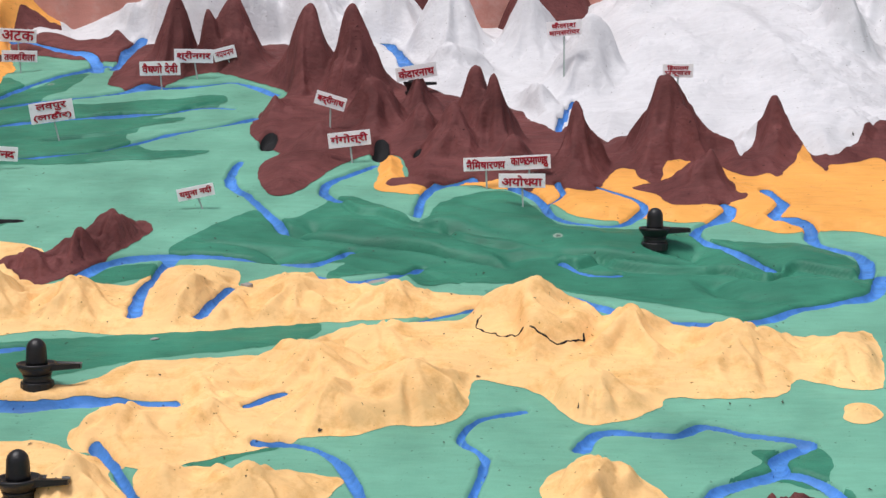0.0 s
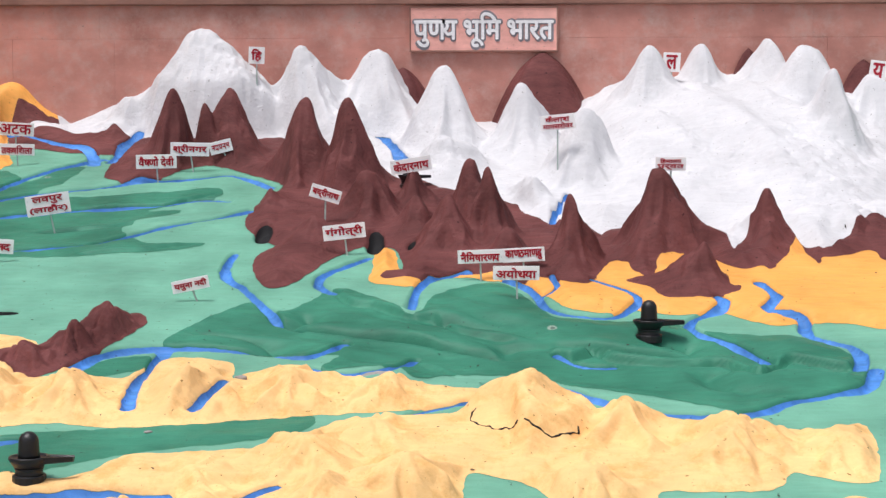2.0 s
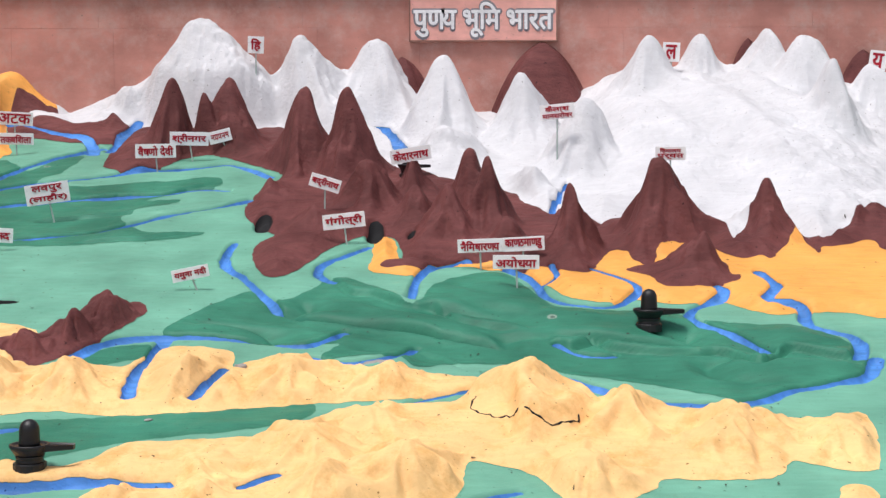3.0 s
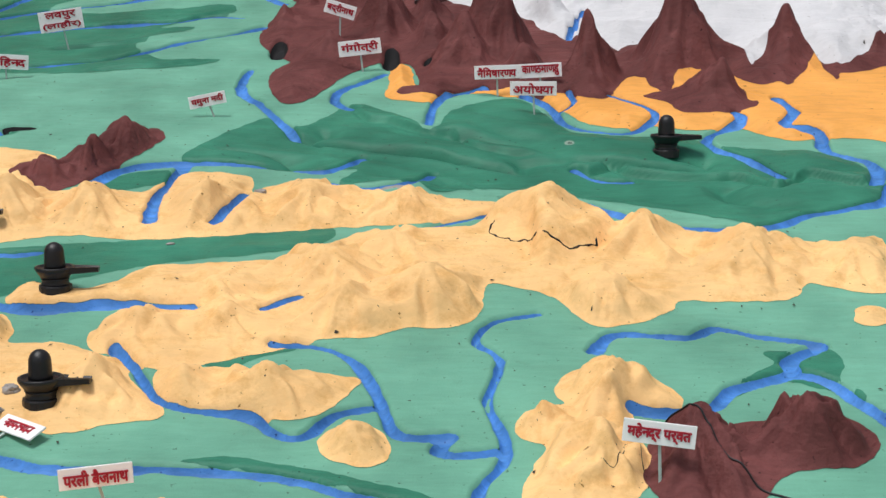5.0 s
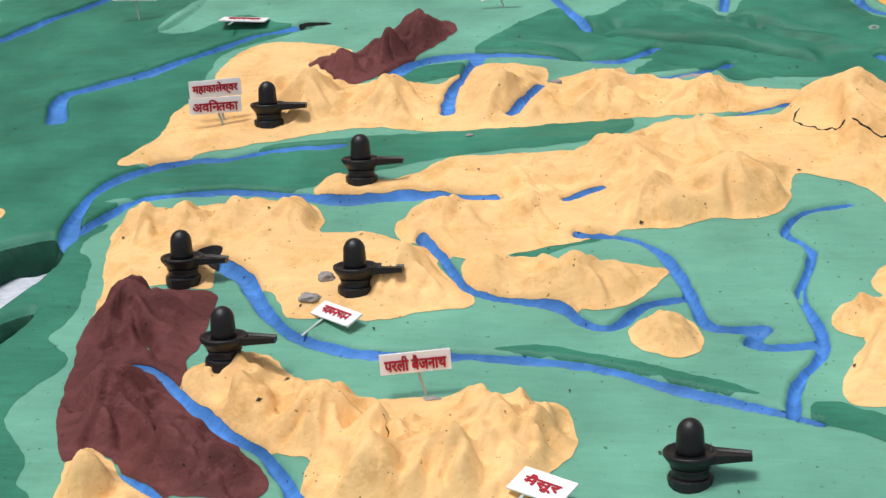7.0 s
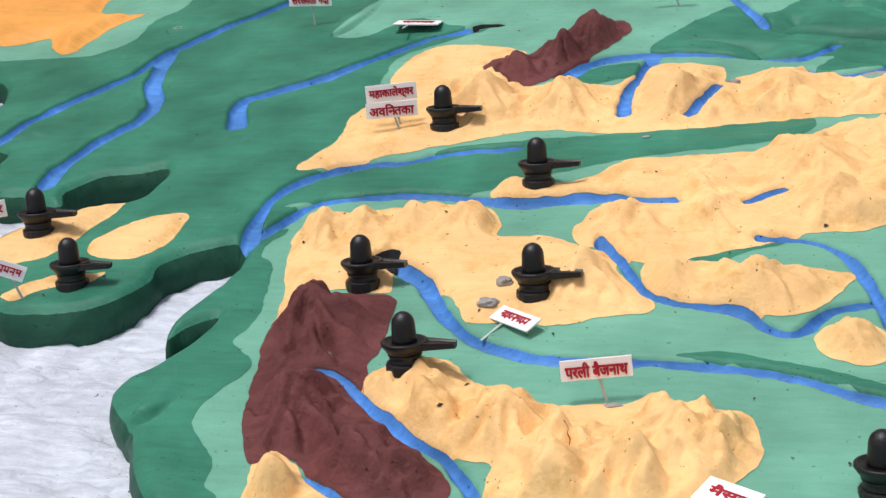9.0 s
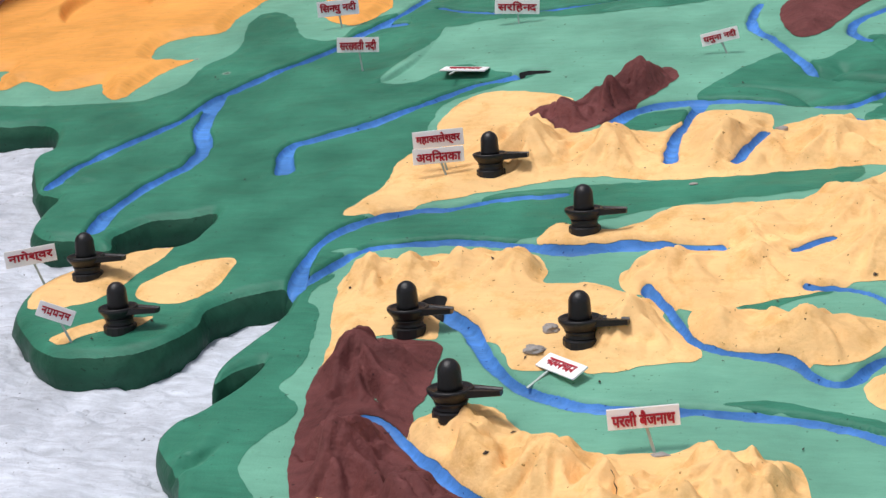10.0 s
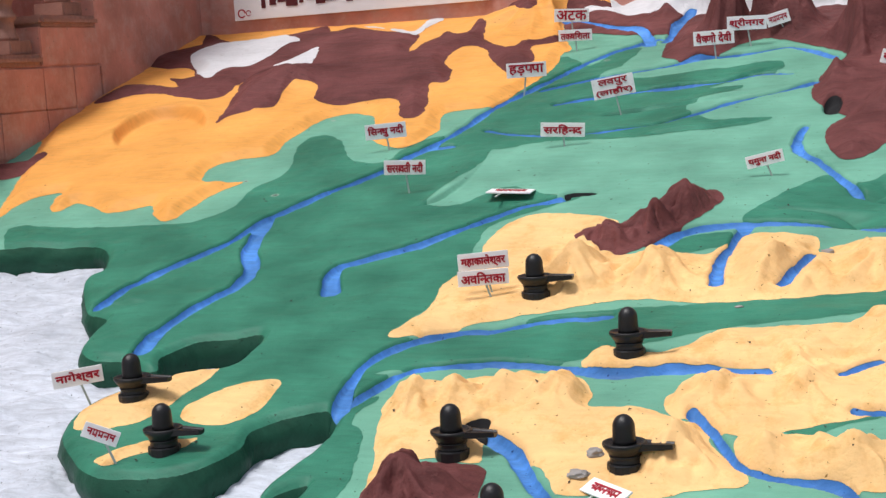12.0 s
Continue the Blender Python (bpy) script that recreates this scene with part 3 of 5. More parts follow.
HILLS = [  # east, north, height, foot radius
    (0.59, 10.38, 0.32, 0.43),
    (1.20, 10.16, 0.23, 0.33),
    (1.96, 9.95, 0.20, 0.34),
    (2.65, 9.87, 0.12, 0.26),
    (-0.91, 9.67, 0.18, 0.37),
    (-0.48, 10.05, 0.12, 0.38),
    (-0.20, 9.28, 0.24, 0.39),
    (-0.69, 9.13, 0.20, 0.32),
    (-1.56, 9.34, 0.11, 0.36),
    (-1.44, 9.00, 0.13, 0.28),
    (-1.98, 8.88, 0.16, 0.26),
    (0.94, 9.29, 0.18, 0.34),
    (-1.60, 8.22, 0.12, 0.19),
    (-1.11, 8.17, 0.18, 0.32),
    (-1.97, 8.22, 0.05, 0.21),
    (-3.25, 10.62, 0.24, 0.24),
    (-2.65, 10.62, 0.21, 0.26),
    (-1.79, 10.73, 0.22, 0.36),
    (-1.06, 10.74, 0.17, 0.41),
    (-0.41, 10.72, 0.17, 0.28),
    (-3.26, 10.63, 0.27, 0.29),
    (-2.57, 10.63, 0.07, 0.25),
    (-3.49, 10.68, 0.21, 0.21),
    (-3.85, 8.75, 0.18, 0.20),
    (-3.59, 8.82, 0.16, 0.18),
    (-3.28, 8.90, 0.15, 0.21),
    (-2.97, 8.87, 0.14, 0.21),
    (-2.06, 8.18, 0.23, 0.21),
    (-2.96, 7.11, 0.15, 0.16),
    (-2.76, 7.17, 0.15, 0.16),
    (-2.25, 6.81, 0.21, 0.22),
    (-1.91, 6.43, 0.24, 0.24),
    (-1.57, 6.50, 0.23, 0.22),
    (-1.41, 6.78, 0.21, 0.30),
    (-2.72, 6.92, 0.20, 0.20),
    (-3.28, 6.30, 0.18, 0.14),
    (-1.92, 6.69, 0.20, 0.16),
    (-1.19, 6.73, 0.18, 0.16),
    (0.85, 8.14, 0.22, 0.28),
    (0.68, 7.53, 0.24, 0.26),
    (0.42, 7.88, 0.11, 0.14),
    (-0.59, 7.65, 0.12, 0.19),
]
DRAPED_HILLS = [  # east, north, height, foot radius
    (-3.57, 7.74, 0.20, 0.29),
    (-3.35, 6.81, 0.28, 0.23),
    (-2.90, 6.45, 0.22, 0.30),
    (-2.69, 6.38, 0.17, 0.22),
    (1.20, 7.58, 0.29, 0.27),
    (1.81, 7.64, 0.32, 0.33),
    (-2.62, 11.84, 0.24, 0.28),
    (-2.83, 11.54, 0.25, 0.21),
    (-3.16, 11.29, 0.15, 0.17),
]
BROWN_PEAKS = [  # east, north, height, foot radius
    (-3.02, 16.94, 0.75, 0.33),
    (-2.61, 16.95, 0.66, 0.27),
    (-2.37, 17.07, 0.71, 0.38),
    (-1.44, 16.19, 0.86, 0.47),
    (-0.92, 15.88, 0.95, 0.38),
    (-1.75, 15.17, 0.12, 0.29),
    (-0.67, 14.82, 0.45, 0.36),
    (-0.22, 14.47, 0.24, 0.28),
    (0.29, 14.40, 0.66, 0.32),
    (0.45, 14.15, 0.67, 0.30),
    (0.04, 13.98, 0.46, 0.32),
    (1.17, 13.45, 0.58, 0.30),
    (2.01, 13.77, 0.72, 0.47),
    (2.45, 14.14, 0.07, 0.20),
    (2.23, 12.99, 0.26, 0.31),
    (3.01, 13.94, 0.47, 0.31),
    (3.95, 14.23, 0.13, 0.37),
    (-1.17, 14.29, 0.16, 0.32),
    (-3.40, 16.59, 0.08, 0.27),
    (-0.26, 15.20, 0.35, 0.24),
    (0.62, 13.67, 0.22, 0.26),
    (-5.30, 18.44, 0.50, 0.72),
    (-5.66, 18.13, 0.22, 0.68),
    (-3.89, 18.06, 0.10, 0.47),
    (-4.71, 18.09, 0.10, 0.54),
    (-7.93, 15.80, 0.20, 0.75),
]
SNOW_PEAKS = [  # east, north, height, foot radius
    (-2.79, 18.20, 1.13, 1.35),
    (-1.56, 18.20, 0.95, 0.79),
    (-0.79, 18.20, 0.92, 0.86),
    (-0.03, 17.36, 0.89, 0.76),
    (0.99, 17.13, 0.79, 0.68),
    (1.52, 16.02, 0.72, 0.62),
    (2.55, 17.65, 1.07, 0.89),
    (3.12, 18.19, 1.01, 0.73),
    (3.85, 18.20, 1.10, 0.73),
    (4.25, 17.69, 1.12, 0.84),
    (4.32, 16.73, 1.05, 0.61),
    (5.08, 17.70, 0.78, 0.77),
    (0.13, 16.43, 0.34, 0.55),
    (0.86, 15.22, 0.27, 0.34),
    (-0.61, 16.64, 0.15, 0.25),
    (-3.72, 18.20, 0.30, 0.59),
]
FAR_PEAKS = [  # east, north, height, foot radius
    (1.24, 18.20, 1.05, 0.66),
    (-0.46, 18.20, 0.87, 0.45),
    (3.74, 18.20, 1.09, 0.36),
    (5.14, 18.20, 0.95, 0.41),
]
SIGNS = [  # writing, foot east, foot north, middle of the board over the foot, width, height, lean, shift of the board, rows
    ('अटक', -4.92, 17.54, 0.23, 0.41, 0.154, -3, 0.00),
    ('तक्षशिला', -4.69, 16.79, 0.19, 0.38, 0.128, -1, -0.01),
    ('हड़प्पा', -4.93, 15.33, 0.24, 0.42, 0.155, 0, 0.05),
    ('लवपुर|(लाहौर)', -3.70, 14.51, 0.26, 0.41, 0.198, 8, -0.07),
    ('सरहिन्द', -4.04, 13.55, 0.17, 0.41, 0.131, -4, -0.01),
    ('सिन्धु नदी', -5.83, 13.69, 0.19, 0.40, 0.149, 2, -0.03),
    ('सरस्वती नदी', -5.20, 12.49, 0.24, 0.37, 0.130, -3, -0.03),
    ('वैष्णो देवी', -3.04, 16.28, 0.20, 0.43, 0.151, 1, -0.02),
    ('श्रीनगर', -2.71, 16.60, 0.25, 0.42, 0.149, -1, -0.04),
    ('#', -2.36, 16.79, 0.23, 0.25, 0.138, 14, -0.08),
    ('बद्रीनाथ', -1.12, 14.55, 0.36, 0.30, 0.131, -17, 0.01),
    ('केदारनाथ', -0.25, 15.16, 0.29, 0.41, 0.142, 9, -0.05),
    ('गंगोत्री', -0.86, 13.87, 0.21, 0.39, 0.140, 6, -0.03),
    ('नैमिषारण्य', 0.35, 13.16, 0.22, 0.39, 0.118, 2, -0.01),
    ('काण्ठमाण्डु', 0.72, 13.18, 0.23, 0.37, 0.124, 3, 0.00),
    ('अयोध्या', 0.64, 12.65, 0.25, 0.39, 0.119, -0, -0.01),
    ('यमुना नदी', -2.03, 12.63, 0.15, 0.31, 0.104, 11, -0.07),
    ('हिमालय|पर्वत', 2.21, 14.55, 0.66, 0.29, 0.131, -0, 0.00),
    ('कैलाश|मानसरोवर', 1.21, 15.70, 0.78, 0.36, 0.158, 5, 0.00),
    ('हि', -2.18, 18.00, 1.00, 0.19, 0.201, -2, 0.00),
    ('ल', 2.70, 17.75, 0.99, 0.20, 0.225, -3, 0.00),
    ('य', 5.13, 17.80, 0.89, 0.20, 0.239, -8, 0.00),
    ('महाकालेश्वर', -3.79, 10.34, 0.28, 0.37, 0.123, 2, -0.06),
    ('अवन्तिका', -3.77, 10.26, 0.19, 0.37, 0.114, 1, -0.06),
    ('नागेश्वर', -6.20, 8.72, 0.19, 0.34, 0.116, 4, -0.08),
    ('#', -5.56, 7.97, 0.20, 0.23, 0.099, -26, -0.09),
    ('परली बैजनाथ', -1.76, 7.08, 0.20, 0.36, 0.108, 3, -0.06),
    ('महेन्द्र पर्वत', 0.99, 7.32, 0.29, 0.37, 0.120, -5, -0.01),
    ('भाग्यनगर', 1.16, 6.80, 0.17, 0.38, 0.096, -2, -0.01),
]
FALLEN = [  # east, north, width, depth, turn
    (-2.40, 7.79, 0.33, 0.12, -38),
    (-4.22, 12.34, 0.39, 0.23, 4),
    (-1.11, 6.32, 0.30, 0.16, -31),
]
LINGAS = [  # east, north, width
    (-3.46, 10.31, 0.42),
    (-2.59, 9.40, 0.42),
    (-2.34, 8.05, 0.42),
    (-3.42, 8.21, 0.42),
    (-2.86, 7.21, 0.42),
    (-0.45, 6.51, 0.42),
    (-5.88, 8.74, 0.42),
    (-5.34, 8.17, 0.42),
    (1.64, 11.88, 0.42),
    (-0.34, 15.79, 0.36),
]
ROCKS = [  # east, north, half width, height
    (-0.44, 11.23, 0.152, 0.076),
    (-1.47, 10.98, 0.050, 0.033),
    (-2.54, 8.16, 0.053, 0.053),
    (-2.59, 7.95, 0.065, 0.045),
    (-1.74, 7.05, 0.046, 0.023),
    (-1.99, 10.17, 0.031, 0.016),
]
CAVES = [  # east, north, half width, height
    (-1.69, 14.41, 0.090, 0.128),
    (-0.61, 14.13, 0.084, 0.125),
    (-0.27, 14.00, 0.042, 0.052),
    (-3.36, 8.50, 0.085, 0.075),
    (-3.62, 12.38, 0.139, 0.032),
]
LEDGES = [  # drop, course of a pressed step that faces south
    (0.045, [(-0.94, 12.94), (-0.76, 12.67), (-0.56, 12.58), (-0.39, 12.44), (-0.21, 12.32), (-0.04, 12.31), (0.11, 12.01), (0.32, 11.89), (0.45, 11.85), (0.65, 11.81)]),
    (0.030, [(-0.52, 11.99), (-0.36, 11.93), (-0.18, 11.85), (-0.02, 11.78), (0.05, 11.64)]),
    (0.030, [(0.26, 11.67), (0.4, 11.64), (0.52, 11.45)]),
    (0.055, [(0.8, 11.74), (0.92, 11.63), (1.01, 11.61), (1.19, 11.7), (1.31, 11.61), (1.48, 11.53), (1.69, 11.47), (1.94, 11.46), (2.19, 11.41), (2.39, 11.2), (2.64, 11.5), (2.85, 11.44), (3.08, 11.35), (3.24, 11.45)]),
    (0.025, [(-0.22, 11.5), (-0.04, 11.34), (0.17, 11.11)]),
    (0.075, [(-5.05, 12.24), (-4.89, 12.39), (-4.77, 12.77), (-4.74, 13.29)]),
    (0.030, [(-7.01, 10.3), (-6.84, 10.28), (-6.64, 10.29)]),
    (0.110, [(-4.34, 6.79), (-4.19, 6.81), (-4.11, 6.95)]),
    (0.030, [(-3.92, 14.55), (-3.45, 14.64), (-2.98, 14.78), (-2.51, 14.95)]),
    (0.030, [(-3.37, 13.87), (-2.87, 13.95), (-2.28, 14.17)]),
    (0.030, [(-3.58, 15.22), (-2.93, 15.39), (-2.36, 15.81)]),
    (0.020, [(-3.4, 10.32), (-3.25, 10.4), (-3.05, 10.41)]),
]
CRACKS = [
    [(0.23, 10.36), (0.21, 10.29), (0.28, 10.20), (0.36, 10.13), (0.46, 10.11), (0.51, 10.04)],
    [(0.55, 10.00), (0.62, 9.95), (0.69, 9.94), (0.79, 9.99), (0.88, 10.03), (0.92, 10.09)],
    [(-1.91, 6.66), (-1.89, 6.63), (-1.89, 6.61), (-1.88, 6.5)],
    [(0.69, 7.37), (0.73, 7.38), (0.78, 7.41), (0.9, 7.61), (0.93, 7.32)],
]
CABLE = [(0.98, 7.71), (1.17, 7.58), (1.37, 7.38), (1.63, 7.24), (1.79, 7.18), (2, 7.12)]
CRATER = (-8.78, 14.44, 0.52)

# ---- shared shape tools ----
def link(name, verts, faces, mat, parent=None, smooth=True, label=""):
    me = bpy.data.meshes.new(name)
    me.from_pydata([tuple(map(float, v)) for v in verts], [], [tuple(map(int, q)) for q in faces])
    me.materials.append(mat)
    if smooth:
        me.shade_smooth()
    ob = new(name, me)
    ob.parent = parent
    return tagged(ob, label)


def part(name, bm, mat, parent=None, label="", smooth=False):
    me = bpy.data.meshes.new(name)
    bmesh.ops.recalc_face_normals(bm, faces=bm.faces)
    bm.to_mesh(me)
    bm.free()
    me.materials.append(mat)
    if smooth:
        me.shade_smooth()
    ob = new(name, me)
    ob.parent = parent
    return tagged(ob, label)


def block(x0, x1, y0, y1, z0, z1, bevel=0.0):
    bm = bmesh.new()
    bmesh.ops.create_cube(bm, size=1)
    for v in bm.verts:
        v.co = ((x0 + x1) / 2 + v.co.x * (x1 - x0), (y0 + y1) / 2 + v.co.y * (y1 - y0), (z0 + z1) / 2 + v.co.z * (z1 - z0))
    if bevel:
        bmesh.ops.bevel(bm, geom=list(bm.edges), offset=bevel, segments=2, affect="EDGES")
    return bm


def lathe(profile, n=28):
    """A turned body from (radius, height) pairs."""
    bm = bmesh.new()
    rings = [[bm.verts.new((r * math.cos(2 * math.pi * k / n), r * math.sin(2 * math.pi * k / n), z)) for k in range(n)] for r, z in profile]
    for a, b in zip(rings, rings[1:]):
        for k in range(n):
            bm.faces.new((a[k], a[(k + 1) % n], b[(k + 1) % n], b[k]))
    bm.faces.new(rings[-1])
    bm.faces.new(rings[0][::-1])
    return bm


def spline(pts, closed=True, steps=6):
    """A Catmull-Rom curve through the points."""
    p = np.array(pts, float)
    n = len(p)
    out = []
    for i in range(n if closed else n - 1):
        a, b, c, d = (p[(i + k) % n] if closed else p[min(max(i + k, 0), n - 1)] for k in (-1, 0, 1, 2))
        for s in np.arange(steps) / steps:
            out.append(0.5 * (2 * b + (c - a) * s + (2 * a - 5 * b + 4 * c - d) * s * s + (3 * b - a - 3 * c + d) * s ** 3))
    if not closed:
        out.append(p[-1])
    return np.array(out)


def hashed(ix, iy, seed):
    v = np.sin(ix * 127.1 + iy * 311.7 + seed * 74.7) * 43758.5453
    return v - np.floor(v)


def value_noise(x, y, size, seed=0):
    x, y = x / size, y / size
    ix, iy = np.floor(x), np.floor(y)
    fx, fy = x - ix, y - iy
    fx, fy = fx * fx * (3 - 2 * fx), fy * fy * (3 - 2 * fy)
    a = hashed(ix, iy, seed) * (1 - fx) + hashed(ix + 1, iy, seed) * fx
    b = hashed(ix, iy + 1, seed) * (1 - fx) + hashed(ix + 1, iy + 1, seed) * fx
    return (a * (1 - fy) + b * fy) * 2 - 1


def fbm(x, y, size, seed=0, octaves=3):
    return sum(value_noise(x, y, size / 2 ** k, seed + k) / 2 ** k for k in range(octaves))


def ease(t):
    t = np.clip(t, 0, 1)
    return t * t * (3 - 2 * t)


# one lattice carries the whole relief
D = 0.016
XS, YS = np.arange(-10.4, 6.6, D), np.arange(5.4, 18.52, D)
GX, GY = np.meshgrid(XS, YS)


def window(x0, x1, y0, y1):
    i0, i1 = np.searchsorted(XS, (x0, x1))
    j0, j1 = np.searchsorted(YS, (y0, y1))
    return slice(max(j0 - 1, 0), j1 + 1), slice(max(i0 - 1, 0), i1 + 1)


def away(px, py, line, closed):
    """Distance from lattice points to a line, and for a closed one which points lie inside."""
    best = np.full(px.shape, 1e9)
    inside = np.zeros(px.shape, bool)
    nxt = np.roll(line, -1, axis=0) if closed else line[1:]
    for (ax, ay), (bx, by) in zip(line, nxt):
        dx, dy = bx - ax, by - ay
        s = np.clip(((px - ax) * dx + (py - ay) * dy) / (dx * dx + dy * dy + 1e-12), 0, 1)
        np.minimum(best, (px - ax - s * dx) ** 2 + (py - ay - s * dy) ** 2, out=best)
        if closed and ay != by:
            inside ^= ((ay > py) != (by > py)) & (px < ax + (py - ay) / (by - ay) * dx)
    return np.sqrt(best), inside


def region(points, steps=5, wobble=0.012, seed=3):
    """A window of the lattice with the signed distance to a painted outline (negative inside)."""
    line = spline(points, True, steps)
    lo, hi = line.min(0) - 0.08, line.max(0) + 0.08
    w = window(lo[0], hi[0], lo[1], hi[1])
    d, inside = away(GX[w], GY[w], line, True)
    return w, np.where(inside, -d, d) + wobble * fbm(GX[w], GY[w], 0.09, seed, 2)


# land against sea
EDGE = COAST + [(-3.7, 5.9), (-3.6, 5.3), (6.7, 5.3), (6.7, 18.6), (-10.5, 18.6), (-10.5, 11.45), (-9.4, 11.5)]
coast_line = np.array(list(spline(COAST, False, 4)) + EDGE[len(COAST):])
cd, cin = away(GX, GY, coast_line, True)
LAND = np.where(cin, -cd, cd)

OUTLINES = []
for outlines, mat, lift, rise, soft_edge, name, label in (
        (DARK, DARKG, 0.0015, 0.0, 0.1, "lowland", "dark green lowland"),
        (ORANGE_LAND, ORANGE, 0.003, 0.07, 0.16, "desert", "orange desert upland"),
        (YELLOW_LAND, YELLOW, 0.003, 0.045, 0.12, "upland", "cream yellow upland with moulded hills"),
        (BROWN_LAND, BROWN, 0.0045, 0.06, 0.2, "mountain_range", "maroon brown mountains"),
        (SNOW_LAND, SNOWM, 0.006, 0.10, 0.35, "snow_range", "white snow mountains"),
        (PATCH, SNOWM, 0.0075, 0.0, 0.1, "snow_patch", "white snow patch")):
    for k, pts in enumerate(outlines):
        w, sd = region(pts, seed=k)
        OUTLINES.append((w, sd, mat, lift + 0.0004 * (k % 4), rise, soft_edge, name, label))

# the height of the relief
H = SLOPE[0] + SLOPE[1] * GY + SLOPE[2] * GX
H += 0.012 * fbm(GX, GY, 0.9, 11, 3) + 0.004 * fbm(GX, GY, 0.13, 12, 2)
SWELL = {}
for w, sd, mat, lift, rise, soft_edge, name, label in OUTLINES:
    if rise:
        field = SWELL.setdefault(name, (np.full(H.shape, 1.0), rise, soft_edge))[0]
        field[w] = np.minimum(field[w], sd)
for field, rise, soft_edge in SWELL.values():
    H += rise * ease(-field / soft_edge)
bumps = np.zeros_like(H)


def raise_peaks(peaks, sharp, ridges, depth, seed, blunt=0.022, bell=False):
    """Peaks with gullies running down their flanks, melted into one another."""
    for k, (px, py, h, r) in enumerate(peaks):
        w = window(px - 1.5 * r, px + 1.5 * r, py - 1.5 * r, py + 1.5 * r)
        dx, dy = GX[w] - px, GY[w] - py
        dx = dx + 0.14 * r * fbm(GX[w], GY[w], 0.7 * r, seed + k, 2)
        dy = dy + 0.14 * r * fbm(GX[w], GY[w], 0.7 * r, seed + 50 + k, 2)
        a = np.arctan2(dx, -dy)
        q = np.sqrt(dx * dx + dy * dy) / r
        n = ridges + k % 3
        turn = fbm(a + 9.0 * k, 0.5 * q + 0.3 * k, 4.2 / n, seed + k, 2)
        turn = np.sqrt(turn * turn + 0.0015)
        q = q * (1 + depth * (3.0 * turn - 1) * ease((q - 0.08) * 2.2))
        q = np.sqrt(q * q + blunt) - 0.6 * blunt ** 0.5
        q = np.maximum(q, 0) if bell else q
        up = h * (0.3 * np.exp(-(q * 4.5) ** 1.8) + 0.7 * np.exp(-(q * 1.6) ** 2) - 0.03) / 0.97 if bell == 2 else h * (np.exp(-(q * 1.85) ** 1.6) - 0.05) / 0.95 if bell else h * np.clip(1 - q / 1.12, 0, 1) ** sharp
        up = up * (1 - 1.3 * depth * turn * ease((q - 0.1) * 2.5) * ease((1.2 - q) * 2))
        bumps[w] = (bumps[w] ** 7 + np.maximum(up, 0) ** 7) ** (1 / 7)


raise_peaks([q for q in HILLS if q[1] > 7.4], 1.25, 6, 0.30, 20, 0.012)
raise_peaks([q for q in HILLS if q[1] <= 7.4], 1.25, 6, 0.50, 33, 0.010)
raise_peaks(DRAPED_HILLS, 1.2, 6, 0.40, 45, 0.012)
raise_peaks(BROWN_PEAKS, 1.5, 6, 0.16, 70, 0.012, True)
rocky, snowy = np.full(H.shape, 1.0), np.full(H.shape, 1.0)
for w, sd, mat, *_ in OUTLINES:
    field = snowy if mat is SNOWM else rocky if mat in (YELLOW, BROWN, ORANGE) else None
    if field is not None:
        field[w] = np.minimum(field[w], sd)
lower = bumps * ease((0.015 - rocky) / 0.13)
bumps = np.zeros_like(H)
raise_peaks(SNOW_PEAKS, 1.25, 6, 0.11, 120, 0.009, 2)
# one broad white massif fills the east, its peaks only crown it
massif = 0.56 * ease((-snowy - 0.02) / 2.2) * ease((GX - 1.1) / 1.3) * (1 + 0.22 * fbm(GX + 0.25 * GY, GY * 0.22, 0.55, 130, 2))
bumps = (bumps ** 6 + np.maximum(massif, 0) ** 6) ** (1 / 6)
white = bumps * ease((0.0 - snowy) / 0.2)
STREAMS = []
near_water, springs = np.full(H.shape, 1.0), np.full(H.shape, 1.0)
for k, (wide, course) in enumerate(RIVERS):
    line = spline(course, False, 6)
    lo, hi = line.min(0) - 0.4, line.max(0) + 0.4
    w = window(lo[0], hi[0], lo[1], hi[1])
    d, _ = away(GX[w], GY[w], line, False)
    d = d - 0.43 * wide * (1 + 0.26 * fbm(GX[w], GY[w], 0.4, 200 + k, 2)) + 0.007 * fbm(GX[w], GY[w], 0.09, k, 2)
    near_water[w] = np.minimum(near_water[w], d)
    if k >= len(RIVERS) - 3:
        springs[w] = np.minimum(springs[w], d)
    STREAMS.append((w, d))
bumps = np.maximum(lower * (0.12 + 0.88 * ease(near_water / 0.13)), white * (0.1 + 0.9 * ease(springs / 0.2)))
for _ in range(2):
    bumps = (2 * bumps + np.roll(bumps, 1, 0) + np.roll(bumps, -1, 0) + np.roll(bumps, 1, 1) + np.roll(bumps, -1, 1)) / 6
H += bumps
high = ease(bumps / 0.2)
rugged = ease((GY - 12.5) / 0.4) * ease((GX + 4.4) / 0.5)
